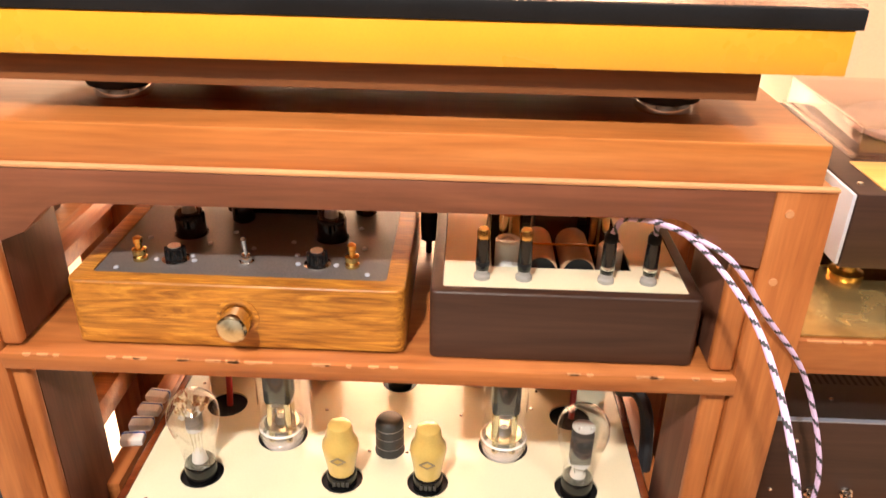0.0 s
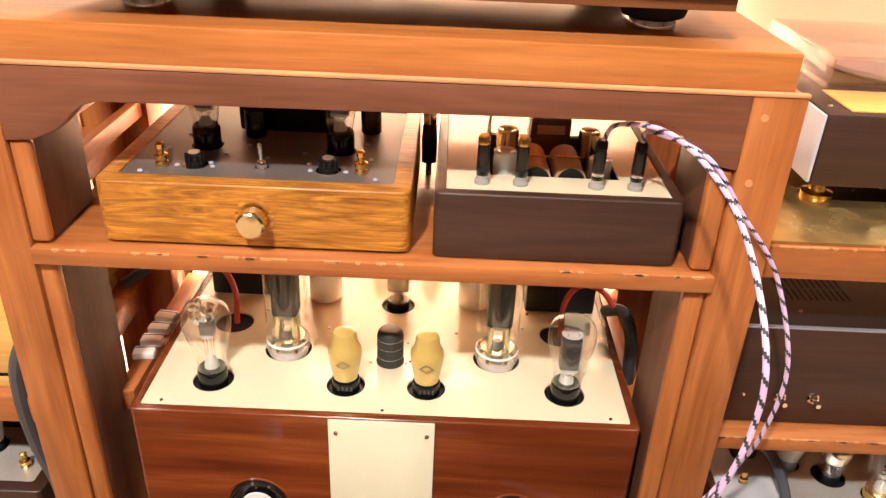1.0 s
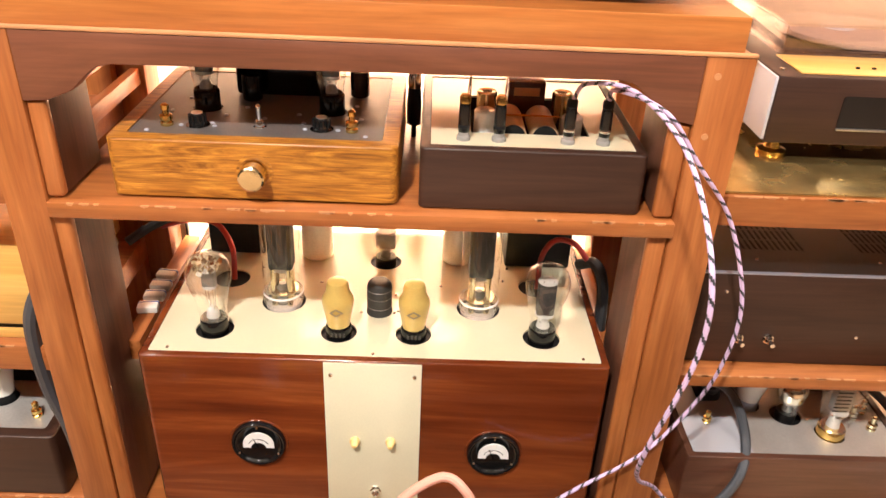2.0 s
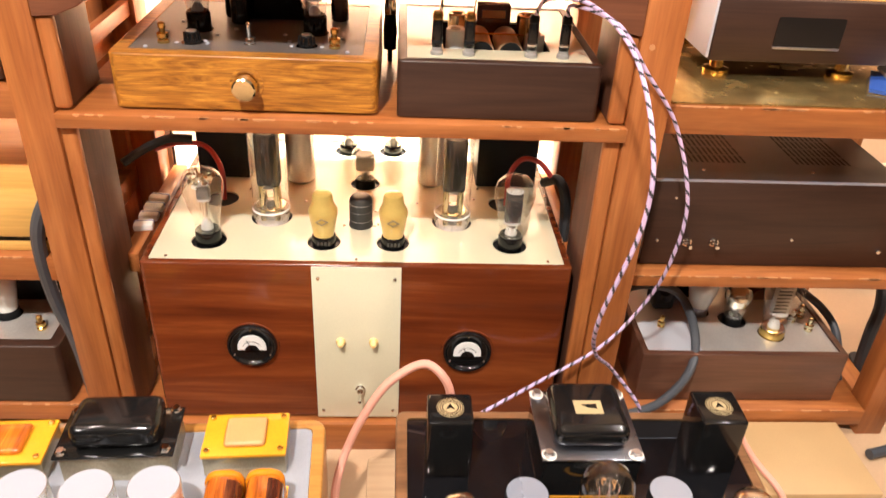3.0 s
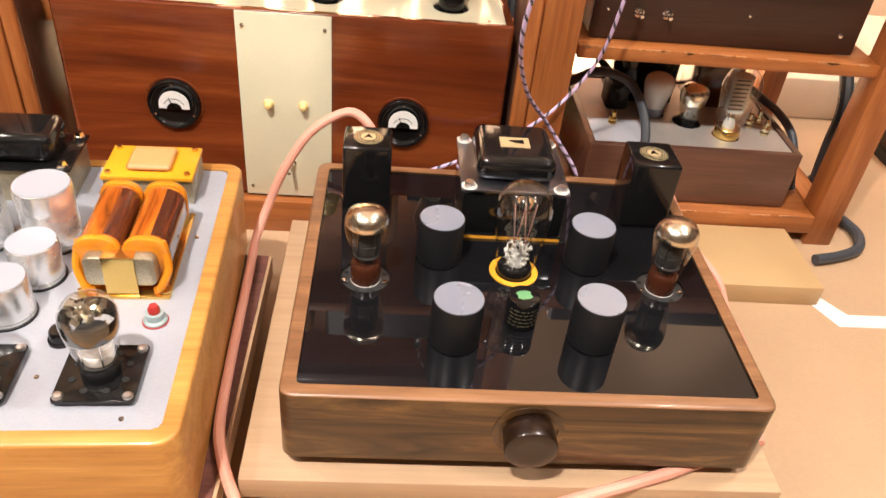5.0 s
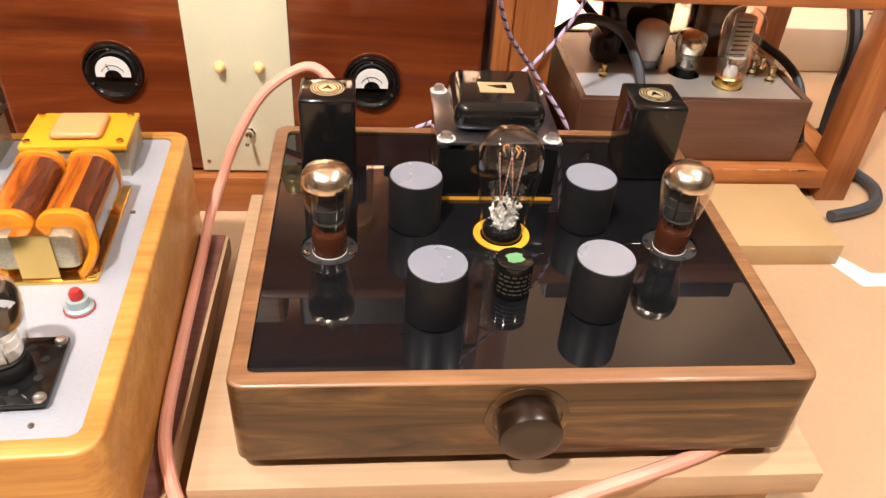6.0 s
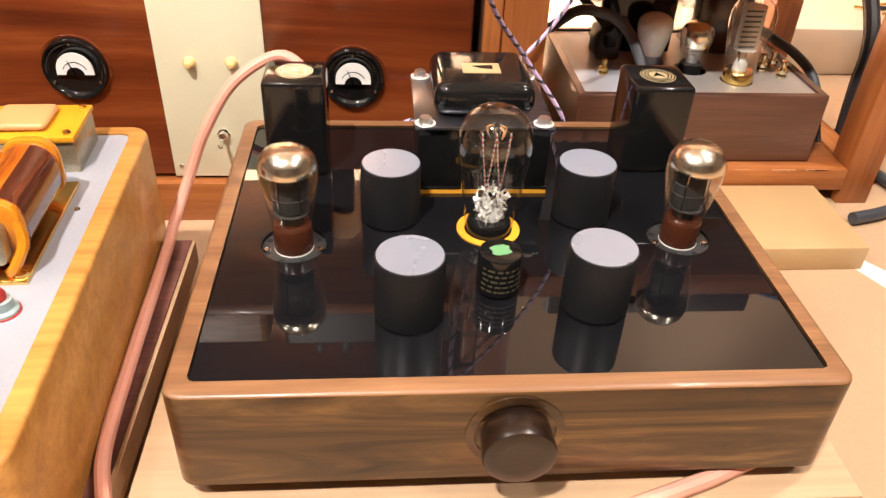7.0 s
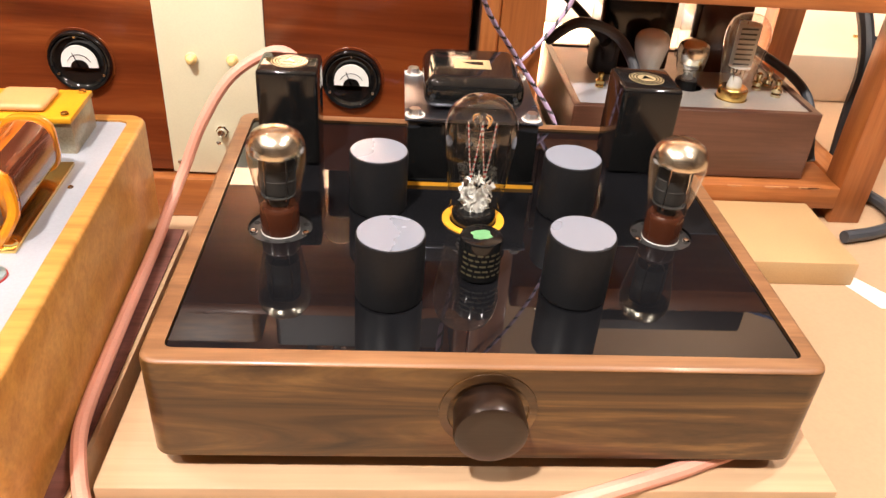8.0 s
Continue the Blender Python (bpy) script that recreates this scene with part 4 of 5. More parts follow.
for x0, x1, y0, y1, h in ((-0.205, -0.147, 0.299, 0.354, 0.0975), (0.150, 0.210, 0.306, 0.368, 0.0925)):
    tc = part("transformer_can", box(x0, x1, y0, y1, fz, fz + h, 0.004, 3), BLACK, fa, "tall gloss-black transformer can")
    emblem(tc, (x0 + x1) / 2, (y0 + y1) / 2, fz + h)
big = part("power_transformer", box(-0.061, 0.063, 0.267, 0.383, fz + 0.004, fz + 0.068, 0.002), BLACK, fa, "gloss-black power transformer with a bell cover")
part("felt_base", box(-0.059, 0.064, 0.265, 0.385, fz, fz + 0.004), YELLOW, big, "yellow strip under the transformer")
part("base_lip", box(-0.063, 0.065, 0.265, 0.385, fz + 0.0042, fz + 0.007, 0.0008), BLACK, big)
part("flange", box(-0.064, 0.0655, 0.263, 0.388, fz + 0.068, fz + 0.0715, 0.001), DULLALU, big, "bright aluminium flange")
bell = part("bell_cover", box(-0.0465, 0.049, 0.279, 0.374, fz + 0.0715, fz + 0.1045, 0.013, 5), BLACK, big)
lab = part("label_plate", box(-0.018, 0.018, 0.309, 0.333, fz + 0.1045, fz + 0.1051), GOLDLABEL, bell, "gold label")
part("label_mark", prism([(-0.009, 0.325), (0.011, 0.327), (0.011, 0.318), (0.0, 0.3195)], [], fz + 0.1051, fz + 0.1055), BLACK, lab)
for x in (-0.0545, 0.0555):
    for y in (0.271, 0.380):
        bolt = part("bolt", lathe([(0.0085, 0.0715 + fz), (0.0085, fz + 0.0727), (0.006, fz + 0.0735), (0.0055, fz + 0.078), (0, fz + 0.078)], 6, (x, y, 0)), ALUMINIUM, big)
        part("washer", lathe([(0, fz + 0.0712), (0.0095, fz + 0.0714), (0.0095, fz + 0.0722), (0, fz + 0.0724)], 20, (x, y, 0)), PORCELAIN, bolt)
FDECK = FZ + fz
for x, y, r in FT[:2]:
    valve((FX + x, FY + y, FDECK - 0.001), "pear-shaped tube with a gold-silver mirrored top and brown base", "pear", 0.0245, 0.072, 0.0168, 0.025, BAKELITE, GETTER, 0.7, ANODE, (0.62, 0.5), SMOKED, group="front amplifier tubes", foot=PORCELAIN, span=(0.16, 0.66), round_anode=True, stem=ANODE)
valve((FX + 0.0005, FY + 0.203, FDECK - 0.01), "large clear pear-shaped rectifier tube with a black base", "pear", 0.0318, 0.108, 0.02, 0.023, BLACK, None, 0.7, GLASS, (0.42, 0.25), group="front amplifier tubes", wires=True)

# ---- boards and blocks on the floor ----
bd = thing("plinth_board", (0, 0, 0), "pale wooden board on a box under the walnut amplifier", "board")
part("board", box(0.004, 0.568, 0.177, 0.625, 0.085, 0.115, 0.002), PALE, bd)
part("support_box", box(0.03, 0.545, 0.2, 0.61, 0.0, 0.085, 0.002), PALE, bd)
bk = solid("wooden_block", box(0.6, 0.846, 0.62, 0.785, 0.0, 0.036, 0.002), BLOCKWOOD, "flat pale wooden block lying on the floor", "block")
lp = thing("plank", (0, 0, 0), "dark rosewood-faced plank with pale sawn edges", "plank")
part("core", upright([(-0.56, 0.07), (-0.016, 0.07), (-0.016, 0.0985), (-0.56, 0.0985)], 0.08, 0.556), PALE, lp)
part("veneer", box(-0.562, -0.02, 0.078, 0.5555, 0.0985, 0.1005), ROSE, lp)
part("support_box", box(-0.53, -0.05, 0.11, 0.53, 0.0, 0.07, 0.002), PALE, lp)
tp = thing("floor_tape", (0, 0, 0), "angled strip of white tape on the floor", "tape")
part("strip", prism([(0.822, 0.655), (0.845, 0.662), (0.89, 0.598), (0.862, 0.57)], [], 0.0, 0.0008), TAPEWHITE, tp)
part("strip", prism([(0.862, 0.57), (0.883, 0.5985), (1.5, 0.60), (1.5, 0.575)], [], 0.0, 0.0014), TAPEWHITE, tp)


# ---- honey-coloured amplifier at the front left ----
LX, LY, LZ, LW, LD, LH = -0.3005, 0.142, 0.1005, 0.497, 0.465, 0.1215
LT = [(0.008, 0.212, 0.03)]
la = chassis("stereo_amplifier", (LX, LY, LZ), LW, LD, LH, 0.022, HONEY, SILVERPLATE, "tube amplifier in a honey-coloured wooden case, silver-white deck", rim=0.017, holes=LT, plate_drop=0.002, bevel=0.004,
             plate_label="satin silver-white deck")
lz = LH - 0.002
LTURN = 2.7  # the case stands a little askew
LO = Vector((LX + 0.0207, LY - 0.020, LZ))
la.matrix_basis = pose(*LO, 0, 0, LTURN)


def on_left(x, y, z):
    return tuple(LO + Matrix.Rotation(math.radians(LTURN), 3, "Z") @ Vector((x, y, z)))


socket(la, 0.008, 0.212, lz, 0.03)
for x, y, r, h in ((0.062, 0.290, 0.030, 0.076), (-0.012, 0.288, 0.030, 0.076), (-0.086, 0.292, 0.030, 0.076), (0.066, 0.226, 0.0255, 0.047), (-0.060, 0.226, 0.0255, 0.047),
                   (0.055, 0.166, 0.0255, 0.047), (-0.058, 0.166, 0.0255, 0.047)):
    c = part("capacitor_can", disc(r, lz, lz + h, 0.002, 40, (x, y, 0)), CANMETAL, la, "polished aluminium capacitor can")
    part("can_top", disc(r * 0.95, lz + h, lz + h + 0.0006, 0, 40, (x, y, 0)), CANTOP, c, "white plastic top")
    part("print_band", lathe([(r + 0.0003, lz + 0.006), (r + 0.0004, lz + 0.0061), (r + 0.0004, lz + 0.0068), (r + 0.0003, lz + 0.0069)], 40, (x, y, 0)), GREYANODE, c)
    part("foot_ring", lathe([(r, lz), (r * 1.06, lz), (r * 1.06, lz + 0.002), (r, lz + 0.002)], 36, (x, y, 0)), BLACKMATT, c)
pt = part("power_transformer", box(-0.075, 0.06, 0.366, 0.444, lz, lz + 0.045, 0.002), CORE, la, "power transformer with a black bell cover")
part("flange", box(-0.08, 0.065, 0.361, 0.446, lz + 0.045, lz + 0.049, 0.001), BLACK, pt)
part("bell_cover", box(-0.06, 0.046, 0.37, 0.437, lz + 0.049, lz + 0.085, 0.012, 4), BLACK, pt)
for x in (-0.07, 0.055):
    for y in (0.369, 0.439):
        part("bolt", lathe([(0.007, lz + 0.049), (0.007, lz + 0.051), (0.0055, lz + 0.052), (0.005, lz + 0.056), (0, lz + 0.056)], 6, (x, y, 0)), CHROME, pt)


def c_core(parent, x):
    """An open output transformer: two varnished copper coils over a strip-wound core, strapped to a brass foot."""
    y0, y1 = 0.215, 0.345
    t = part("output_transformer", box(x - 0.047, x + 0.047, y0 - 0.025, y1, lz, lz + 0.004, 0.001), BRASS, parent, "open output transformer with varnished copper coils")
    for dx in (-0.024, 0.024):
        coil = upright(rounded(x + dx - 0.022, x + dx + 0.022, lz + 0.012, lz + 0.062, 0.017, 6), y0, y1 - 0.03)
        part("coil", coil, COPPER, t, "copper winding under amber varnish")
        half = [p for p in rounded(x + dx - 0.0224, x + dx + 0.0224, lz + 0.0116, lz + 0.0624, 0.0172, 6) if p[0] > x + dx + 0.004]
        half.sort(key=lambda p: math.atan2(p[1] - lz - 0.037, p[0] - x - dx))
        part("bare_winding", upright(half, y0 + 0.006, y1 - 0.038), DARKCOPPER, t, "dark bare copper winding")
        for y in (y0 - 0.004, y1 - 0.031):
            part("coil_flange", upright(rounded(x + dx - 0.0235, x + dx + 0.0235, lz + 0.008, lz + 0.065, 0.018, 6), y - 0.003, y + 0.006, 0.002), TAPE_AMBER, t, "amber coil end")
    part("core", upright(rounded(x - 0.036, x + 0.036, lz + 0.014, lz + 0.05, 0.008, 3), y0 - 0.02, y0 - 0.003, 0.003), CORE, t, "bright steel strip core")
    part("core", upright(rounded(x - 0.036, x + 0.036, lz + 0.014, lz + 0.05, 0.008, 3), y1 - 0.026, y1 - 0.01, 0.003), CORE, t)
    part("strap", box(x - 0.016, x + 0.016, y0 - 0.022, y0 - 0.0205, lz + 0.004, lz + 0.052), BRASS, t)
    part("strap", box(x - 0.016, x + 0.016, y0 - 0.022, y0 + 0.0, lz + 0.05, lz + 0.0515), BRASS, t)
    for dx in (-0.041, 0.041):
        wrap = sweep([(x + dx, y0 + 0.0, lz + 0.058), (x + dx * 1.12, y0 - 0.008, lz + 0.03), (x + dx * 0.9, y0 - 0.018, lz + 0.01), (x + dx * 0.8, y0 - 0.014, lz + 0.006)], 0.0045, 8)
        part("varnished_lead", wrap, TAPE_AMBER, t)
        part("bolt", lathe([(0.006, lz + 0.004), (0.006, lz + 0.007), (0.003, lz + 0.008), (0, lz + 0.008)], 6, (x + dx, y0 - 0.017, 0)), BRASS, t)
    return t


def choke(parent, x):
    """A laminated choke with a yellow frame and a taped winding that shows above and below it."""
    y0, y1 = 0.366, 0.44
    t = part("choke", box(x - 0.052, x + 0.052, y0 + 0.003, y1 - 0.003, lz, lz + 0.033, 0.001), CORE, parent, "choke with a yellow frame and peach tape")
    part("frame", box(x - 0.0535, x + 0.0535, y0, y1, lz + 0.033, lz + 0.039, 0.0015), TAPE_YELLOW, t)
    part("winding", box(x - 0.026, x + 0.026, y0 + 0.012, y1 - 0.012, lz + 0.039, lz + 0.047, 0.005, 3), PEACH_TAPE if x > 0 else COPPER, t)
    for dx in (-0.046, 0.046):
        for y in (y0 + 0.008, y1 - 0.008):
            part("bolt", lathe([(0.004, lz + 0.039), (0.004, lz + 0.042), (0.002, lz + 0.043), (0, lz + 0.043)], 6, (x + dx, y, 0)), BRASS, t)


for sx in (1, -1):
    c_core(la, sx * 0.159)
    choke(la, sx * 0.149)
for x in (0.167, 0.056, -0.055, -0.166):
    s = part("socket_plate", prism(rounded(x - 0.036, x + 0.036, 0.044, 0.116, 0.004, 2), [circle(x, 0.08, 0.017, 20)], lz + 0.004, lz + 0.008, 0.001), BLACK, la, "square black tube socket")
    part("socket_core", disc(0.0265, lz, lz + 0.0055, 0, 24, (x, 0.08, 0)), BLACKMATT, s)
    for k in range(8):
        a = math.radians(22.5 + 45 * k)
        part("contact", disc(0.0035, lz + 0.008, lz + 0.0085, 0, 10, (x + 0.0255 * math.cos(a), 0.08 + 0.0255 * math.sin(a), 0)), DARKHOLE, s)
    for dx in (-0.03, 0.03):
        for dy in (-0.03, 0.03):
            screw(s, (x + dx, 0.08 + dy, lz + 0.008), 0.005, mat=ALUMINIUM)
    valve(on_left(x, 0.08, lz + 0.0095), "output tube with a smoky band, in a square black socket", "pear", 0.0255, 0.078, 0.0175, 0.012, BLACKMATT, None, 0.86, PORCELAIN, (0.6, 0.55), group="left amplifier tubes", band=(0.5, 0.76), span=(0.06, 0.46), crumbs=True, round_anode=True)
part("black_knob", lathe([(0, lz), (0.013, lz), (0.013, lz + 0.003), (0.011, lz + 0.004), (0.0105, lz + 0.013), (0.009, lz + 0.015), (0, lz + 0.015)], 20, (0.116, 0.13, 0)), BLACK, la)
bp = part("terminal_post", lathe([(0, lz), (0.012, lz), (0.012, lz + 0.003), (0.0095, lz + 0.005), (0.009, lz + 0.012), (0, lz + 0.012)], 20, (0.198, 0.158, 0)), TEAL, la, "small red and grey terminal")
part("red_ring", lathe([(0.0055, lz + 0.0115), (0.006, lz + 0.017), (0.004, lz + 0.021), (0, lz + 0.021)], 16, (0.198, 0.158, 0)), RED, bp)
part("red_washer", lathe([(0.012, lz), (0.0132, lz), (0.0132, lz + 0.001), (0.012, lz + 0.001)], 20, (0.198, 0.158, 0)), RED, bp)
for x, y in ((0.108, 0.08), (0.195, 0.03), (0.0, 0.05), (0.215, 0.3)):
    screw(la, (x, y, lz), 0.003)
valve(on_left(0.008, 0.212, lz - 0.005), "clear shouldered rectifier tube with a black base", "pear", 0.029, 0.098, 0.02, 0.014, BLACKMATT, None, 0.7, ANODE, (0.5, 0.3), group="left amplifier tubes", band=(0.42, 0.56))

tag = solid("paper_tag", box(-0.0105, 0.0105, -0.0004, 0.0, 0.0, 0.017, 0.0001), PAPER, "small cream paper tag on a tube base", "tag")
tag.matrix_basis = pose(*on_left(0.006, 0.1895, lz + 0.001), 0, 0, LTURN)

# ---- turntable on the main rack ----
tt = thing("turntable", (0, 0, 0.853), "turntable with a yellow plinth and dark deck on brown sub-plinth", "turntable")
for x in (-0.275, 0.262):
    for y in (0.855, 1.12):
        # upper foot painted near-black: shade from the sub-plinth put into its colour
        part("foot", lathe([(0, 0.0112), (0.026, 0.0112), (0.033, 0.0125), (0.035, 0.018), (0.034, 0.031), (0, 0.032)], 30, (x, y, 0)), DARKHOLE, tt, "round foot, darkened for the shade under the sub-plinth")
        part("foot_pad", disc(0.028, 0.0, 0.011, 0.002, 28, (x, y, 0)), CHROME, tt, "low polished metal pad")
part("sub_plinth", box(-0.36, 0.321, 0.775, 1.17, 0.0325, 0.0605, 0.001), SUBWOOD, tt, "dark brown sub-plinth")
part("plinth", box(-0.45, 0.381, 0.753, 1.2, 0.061, 0.0985, 0.0015), YELLOW, tt, "glossy yellow plinth")
part("deck", box(-0.455, 0.386, 0.751, 1.202, 0.099, 0.1155, 0.001), BLACKMATT, tt, "dark grey deck")
part("clear_top", box(-0.454, 0.385, 0.753, 1.2, 0.116, 0.12, 0.001), ACRYLIC, tt)
part("platter", disc(0.15, 0.132, 0.162, 0.003, 64, (-0.08, 0.98, 0)), ALUMINIUM, tt)
part("bearing", disc(0.04, 0.1202, 0.132, 0.0, 30, (-0.08, 0.98, 0)), CHROME, tt)
for x in (0.21, 0.31):
    part("arm_pillar", lathe([(0, 0.1202), (0.024, 0.1202), (0.024, 0.127), (0.018, 0.131), (0.018, 0.16), (0, 0.161)], 28, (x, 0.86, 0)), CHROME, tt)

# ---- turntable on the side rack ----
SR = 0.625
# added sheet: the yellow that the glossy shelf reflects is put into its colour
part("shelf_sheet", box(0.424, 0.89, 0.803, 1.27, SR, SR + 0.004, 0.0005), paint("worn_brass_reflection", (0.62, 0.43, 0.17), 0.25, 0.35, 0.2, 0.9, 0.0, 2.5), right_rack, "worn brass-coloured sheet for the shelf's yellow reflection")
t2 = thing("turntable", (0, 0, SR + 0.004), "dark brown turntable with a clear dust cover and glare-white side", "turntable")
for x in (0.53, 0.73, 0.84):
    for y in (0.935, 1.12):
        part("foot", lathe([(0, 0), (0.018, 0), (0.02, 0.003), (0.02, 0.009), (0.011, 0.012), (0.009, 0.03), (0, 0.03)], 24, (x, y, 0)), BRASS, t2, "turned brass foot")
part("plinth", box(0.501, 0.88, 0.9, 1.26, 0.0295, 0.122, 0.003), DARKWOOD, t2)
# white slab added for the light that the dark left side reflects
part("side_panel", box(0.496, 0.5005, 0.902, 1.26, 0.034, 0.12, 0.001), WHITE_AND_GLARE, t2, "white slab standing for light reflected off the side")
part("display_window", upright(rounded(0.592, 0.694, 0.055, 0.098, 0.004, 3), 0.8985, 0.9015), BLACKPLATE, t2, "dark display window")
part("window_sill", box(0.592, 0.694, 0.8965, 0.8998, 0.051, 0.0545, 0.0008), ALUMINIUM, t2)
part("gold_strip", box(0.533, 0.87, 0.912, 1.0, 0.122, 0.124, 0.0005), AMBER_LACQUER, t2, "amber wooden strip along the deck")
for k in range(6):
    part("button", disc(0.003, 0.124, 0.126, 0, 12, (0.62 + 0.022 * k, 0.94, 0)), BLACK, t2)
screw(t2, (0.515, 0.93, 0.122), 0.004)
part("platter", disc(0.11, 0.124, 0.134, 0.003, 56, (0.70, 1.135, 0)), PEACHGREY, t2, "pale pinkish-grey platter")
part("label_disc", disc(0.026, 0.1342, 0.1355, 0, 32, (0.68, 1.14, 0)), WHITE_AND_GLARE, t2, "small white record label")
dc = part("dust_cover", box(0.547, 0.878, 1.014, 1.25, 0.1605, 0.1645, 0.0008), ACRYLIC, t2, "clear acrylic dust cover")
dc.visible_shadow = False
for b in ((0.547, 0.878, 1.014, 1.018, 0.1225, 0.16), (0.547, 0.878, 1.246, 1.25, 0.1225, 0.16), (0.547, 0.551, 1.0185, 1.2455, 0.1225, 0.16), (0.874, 0.878, 1.0185, 1.2455, 0.1225, 0.16)):
    pane = part("pane", box(*b, 0.0008), ACRYLIC, dc)
    pane.visible_shadow = False
for b in ((0.540, 0.880, 1.008, 1.0138, 0.1222, 0.128), (0.540, 0.5468, 1.0142, 1.25, 0.1222, 0.128)):
    part("cover_rim", box(*b, 0.001), ACRYLIC, dc, "clear lower rim of the cover")

# ---- dark brown amplifier on the middle shelf ----
k = thing("amplifier", (0.647, 0.83, 0.342), "closed dark brown amplifier with a vented top and two small switches", "amplifier")
part("body", box(-0.206, 0.2, 0.006, 0.29, 0.002, 0.144, 0.002), DARKWOOD, k)
part("front_panel", box(-0.211, 0.212, 0.0, 0.0055, 0.0, 0.15, 0.001), DARKWOOD, k)
# same glare on the amplifier's left side, put on as a white slab
part("side_panel", box(-0.213, -0.2065, 0.006, 0.29, 0.006, 0.142, 0.001), WHITE_AND_GLARE, k, "bright slab standing for light reflected off the side")
part("trim_strip", box(-0.211, 0.212, -0.0003, 0.006, 0.1502, 0.152), CAPTOP, k)
vent = part("vent_plate", box(-0.205, 0.198, 0.008, 0.288, 0.1442, 0.1455), VENTPLATE, k, "dark metal top with rows of slots")
for cx in (-0.083, 0.094):
    for i in range(11):
        for j in range(4):
            part("slot", box(cx + 0.0088 * i - 0.0465, cx + 0.0088 * i - 0.043, 0.082 + 0.032 * j, 0.109 + 0.032 * j, 0.1456, 0.1459), DARKHOLE, vent)
for x in (-0.142, -0.098):
    sw = part("switch", lathe([(0, 0), (0.008, 0), (0.008, 0.003), (0.0055, 0.004), (0.0055, 0.008), (0.003, 0.009), (0.0035, 0.02), (0, 0.021)], 16, (x, 0.0, 0.044), None, FRONT), CHROME, k, "small chrome switch")
for x, z in ((-0.19, 0.045), (0.182, 0.12), (0.182, 0.03), (-0.175, 0.122), (0.03, 0.05)):
    screw(k, (x, 0.0, z), 0.0045 if x > 0.1 else 0.003, True)
for x in (-0.12, 0.06):
    screw(k, (x, 0.05, 0.1455), 0.003)
for x in (-0.18, 0.18):
    for y in (0.03, 0.26):
        part("foot", disc(0.01, -0.002, 0.003, 0, 14, (x, y, 0)), RUBBER, k)

# ---- small open tube amplifier on the lowest shelf ----
SX, SY, SZ = 0.6575, 0.813, 0.063
SH = [(-0.045, 0.135, 0.022), (0.012, 0.108, 0.026), (0.07, 0.066, 0.024)]
sa = chassis("amplifier", (SX, SY, SZ), 0.37, 0.28, 0.104, 0.004, BROWNWOOD, STEELPLATE, "small tube amplifier in a brown wooden tray, steel deck", rim=0.011, holes=SH, plate_drop=0.004, bevel=0.002)
sz = 0.1
part("foot_rail", box(-0.17, 0.17, 0.02, 0.26, -0.003, 0.003), DARKHOLE, sa)
part("white_deck", box(-0.172, -0.075, 0.013, 0.266, sz, sz + 0.0012), WHITE_AND_GLARE, sa, "white sheet metal deck")
for x, y, r in SH:
    socket(sa, x, y, sz, r)
binding_post(sa, (-0.13, 0.085, sz), None, 0.8)
for x, y in ((0.145, 0.078), (0.125, 0.105), (0.148, 0.12)):
    binding_post(sa, (x, y, sz), CHAMPAGNE, 0.9)
part("transformer_can", box(-0.115, 0.0, 0.175, 0.26, sz, sz + 0.12, 0.004), BLACK, sa)
part("brown_choke", box(0.035, 0.12, 0.17, 0.25, sz, sz + 0.11, 0.004), BAKELITE, sa)
SD = SZ + sz
valve((SX - 0.045, SY + 0.135, SD - 0.004), "milky white glass tube with a grey base", "pear", 0.027, 0.062, 0.018, 0.02, CAPTOP, glassy=FROST, group="small amplifier tubes")
valve((SX + 0.012, SY + 0.108, SD - 0.004), "small mirrored pear-shaped tube", "pear", 0.0245, 0.064, 0.017, 0.016, BLACKMATT, GETTER, 0.42, GREYANODE, (0.5, 0.4), group="small amplifier tubes")
valve((SX + 0.07, SY + 0.066, SD - 0.004), "large clear tube with a brass base and bright anode", "pear", 0.0325, 0.11, 0.022, 0.022, BRASS, None, 0.7, MICA, (0.46, 0.25), group="small amplifier tubes", ribs=8, span=(0.3, 0.84), stem=MICA)

# ---- things on the left rack ----
yb = thing("lacquered_box", (-0.72, 0.81, 0.357), "amber lacquered wooden amplifier case with a slotted plinth", "amplifier")
part("plinth", box(-0.24, 0.24, 0.004, 0.28, 0.0, 0.014, 0.002), AMBER_LACQUER, yb)
part("gap", box(-0.23, 0.23, 0.01, 0.27, 0.0142, 0.0258), DARKHOLE, yb)
part("case", box(-0.245, 0.245, 0.0, 0.285, 0.026, 0.108, 0.003), AMBER_LACQUER, yb)
ls = chassis("amplifier", (-0.695, 0.80, 0.063), 0.38, 0.24, 0.118, 0.01, DARKWOOD, STEELPLATE, "dark brown tube amplifier with a dull steel deck and gold terminal", rim=0.02, holes=[(0.075, 0.09, 0.022)])
binding_post(ls, (0.145, 0.05, 0.117), None, 0.9)
part("foot_rail", box(-0.17, 0.17, 0.02, 0.22, -0.003, 0.003), DARKHOLE, ls)
socket(ls, 0.075, 0.09, 0.117, 0.022)
valve((-0.62, 0.89, 0.176), "white-coated tube in a dark amplifier", "pear", 0.024, 0.075, 0.018, 0.018, BLACKMATT, glassy=FROST)
part("transformer_can", box(0.04, 0.17, 0.13, 0.21, 0.117, 0.19, 0.004), BLACKMATT, ls)
ub = thing("amplifier", (-0.72, 0.82, 0.621), "dark amplifier case on an upper shelf", "amplifier")
part("body", box(-0.23, 0.23, 0.0, 0.25, 0.004, 0.1, 0.003), DARKWOOD, ub)
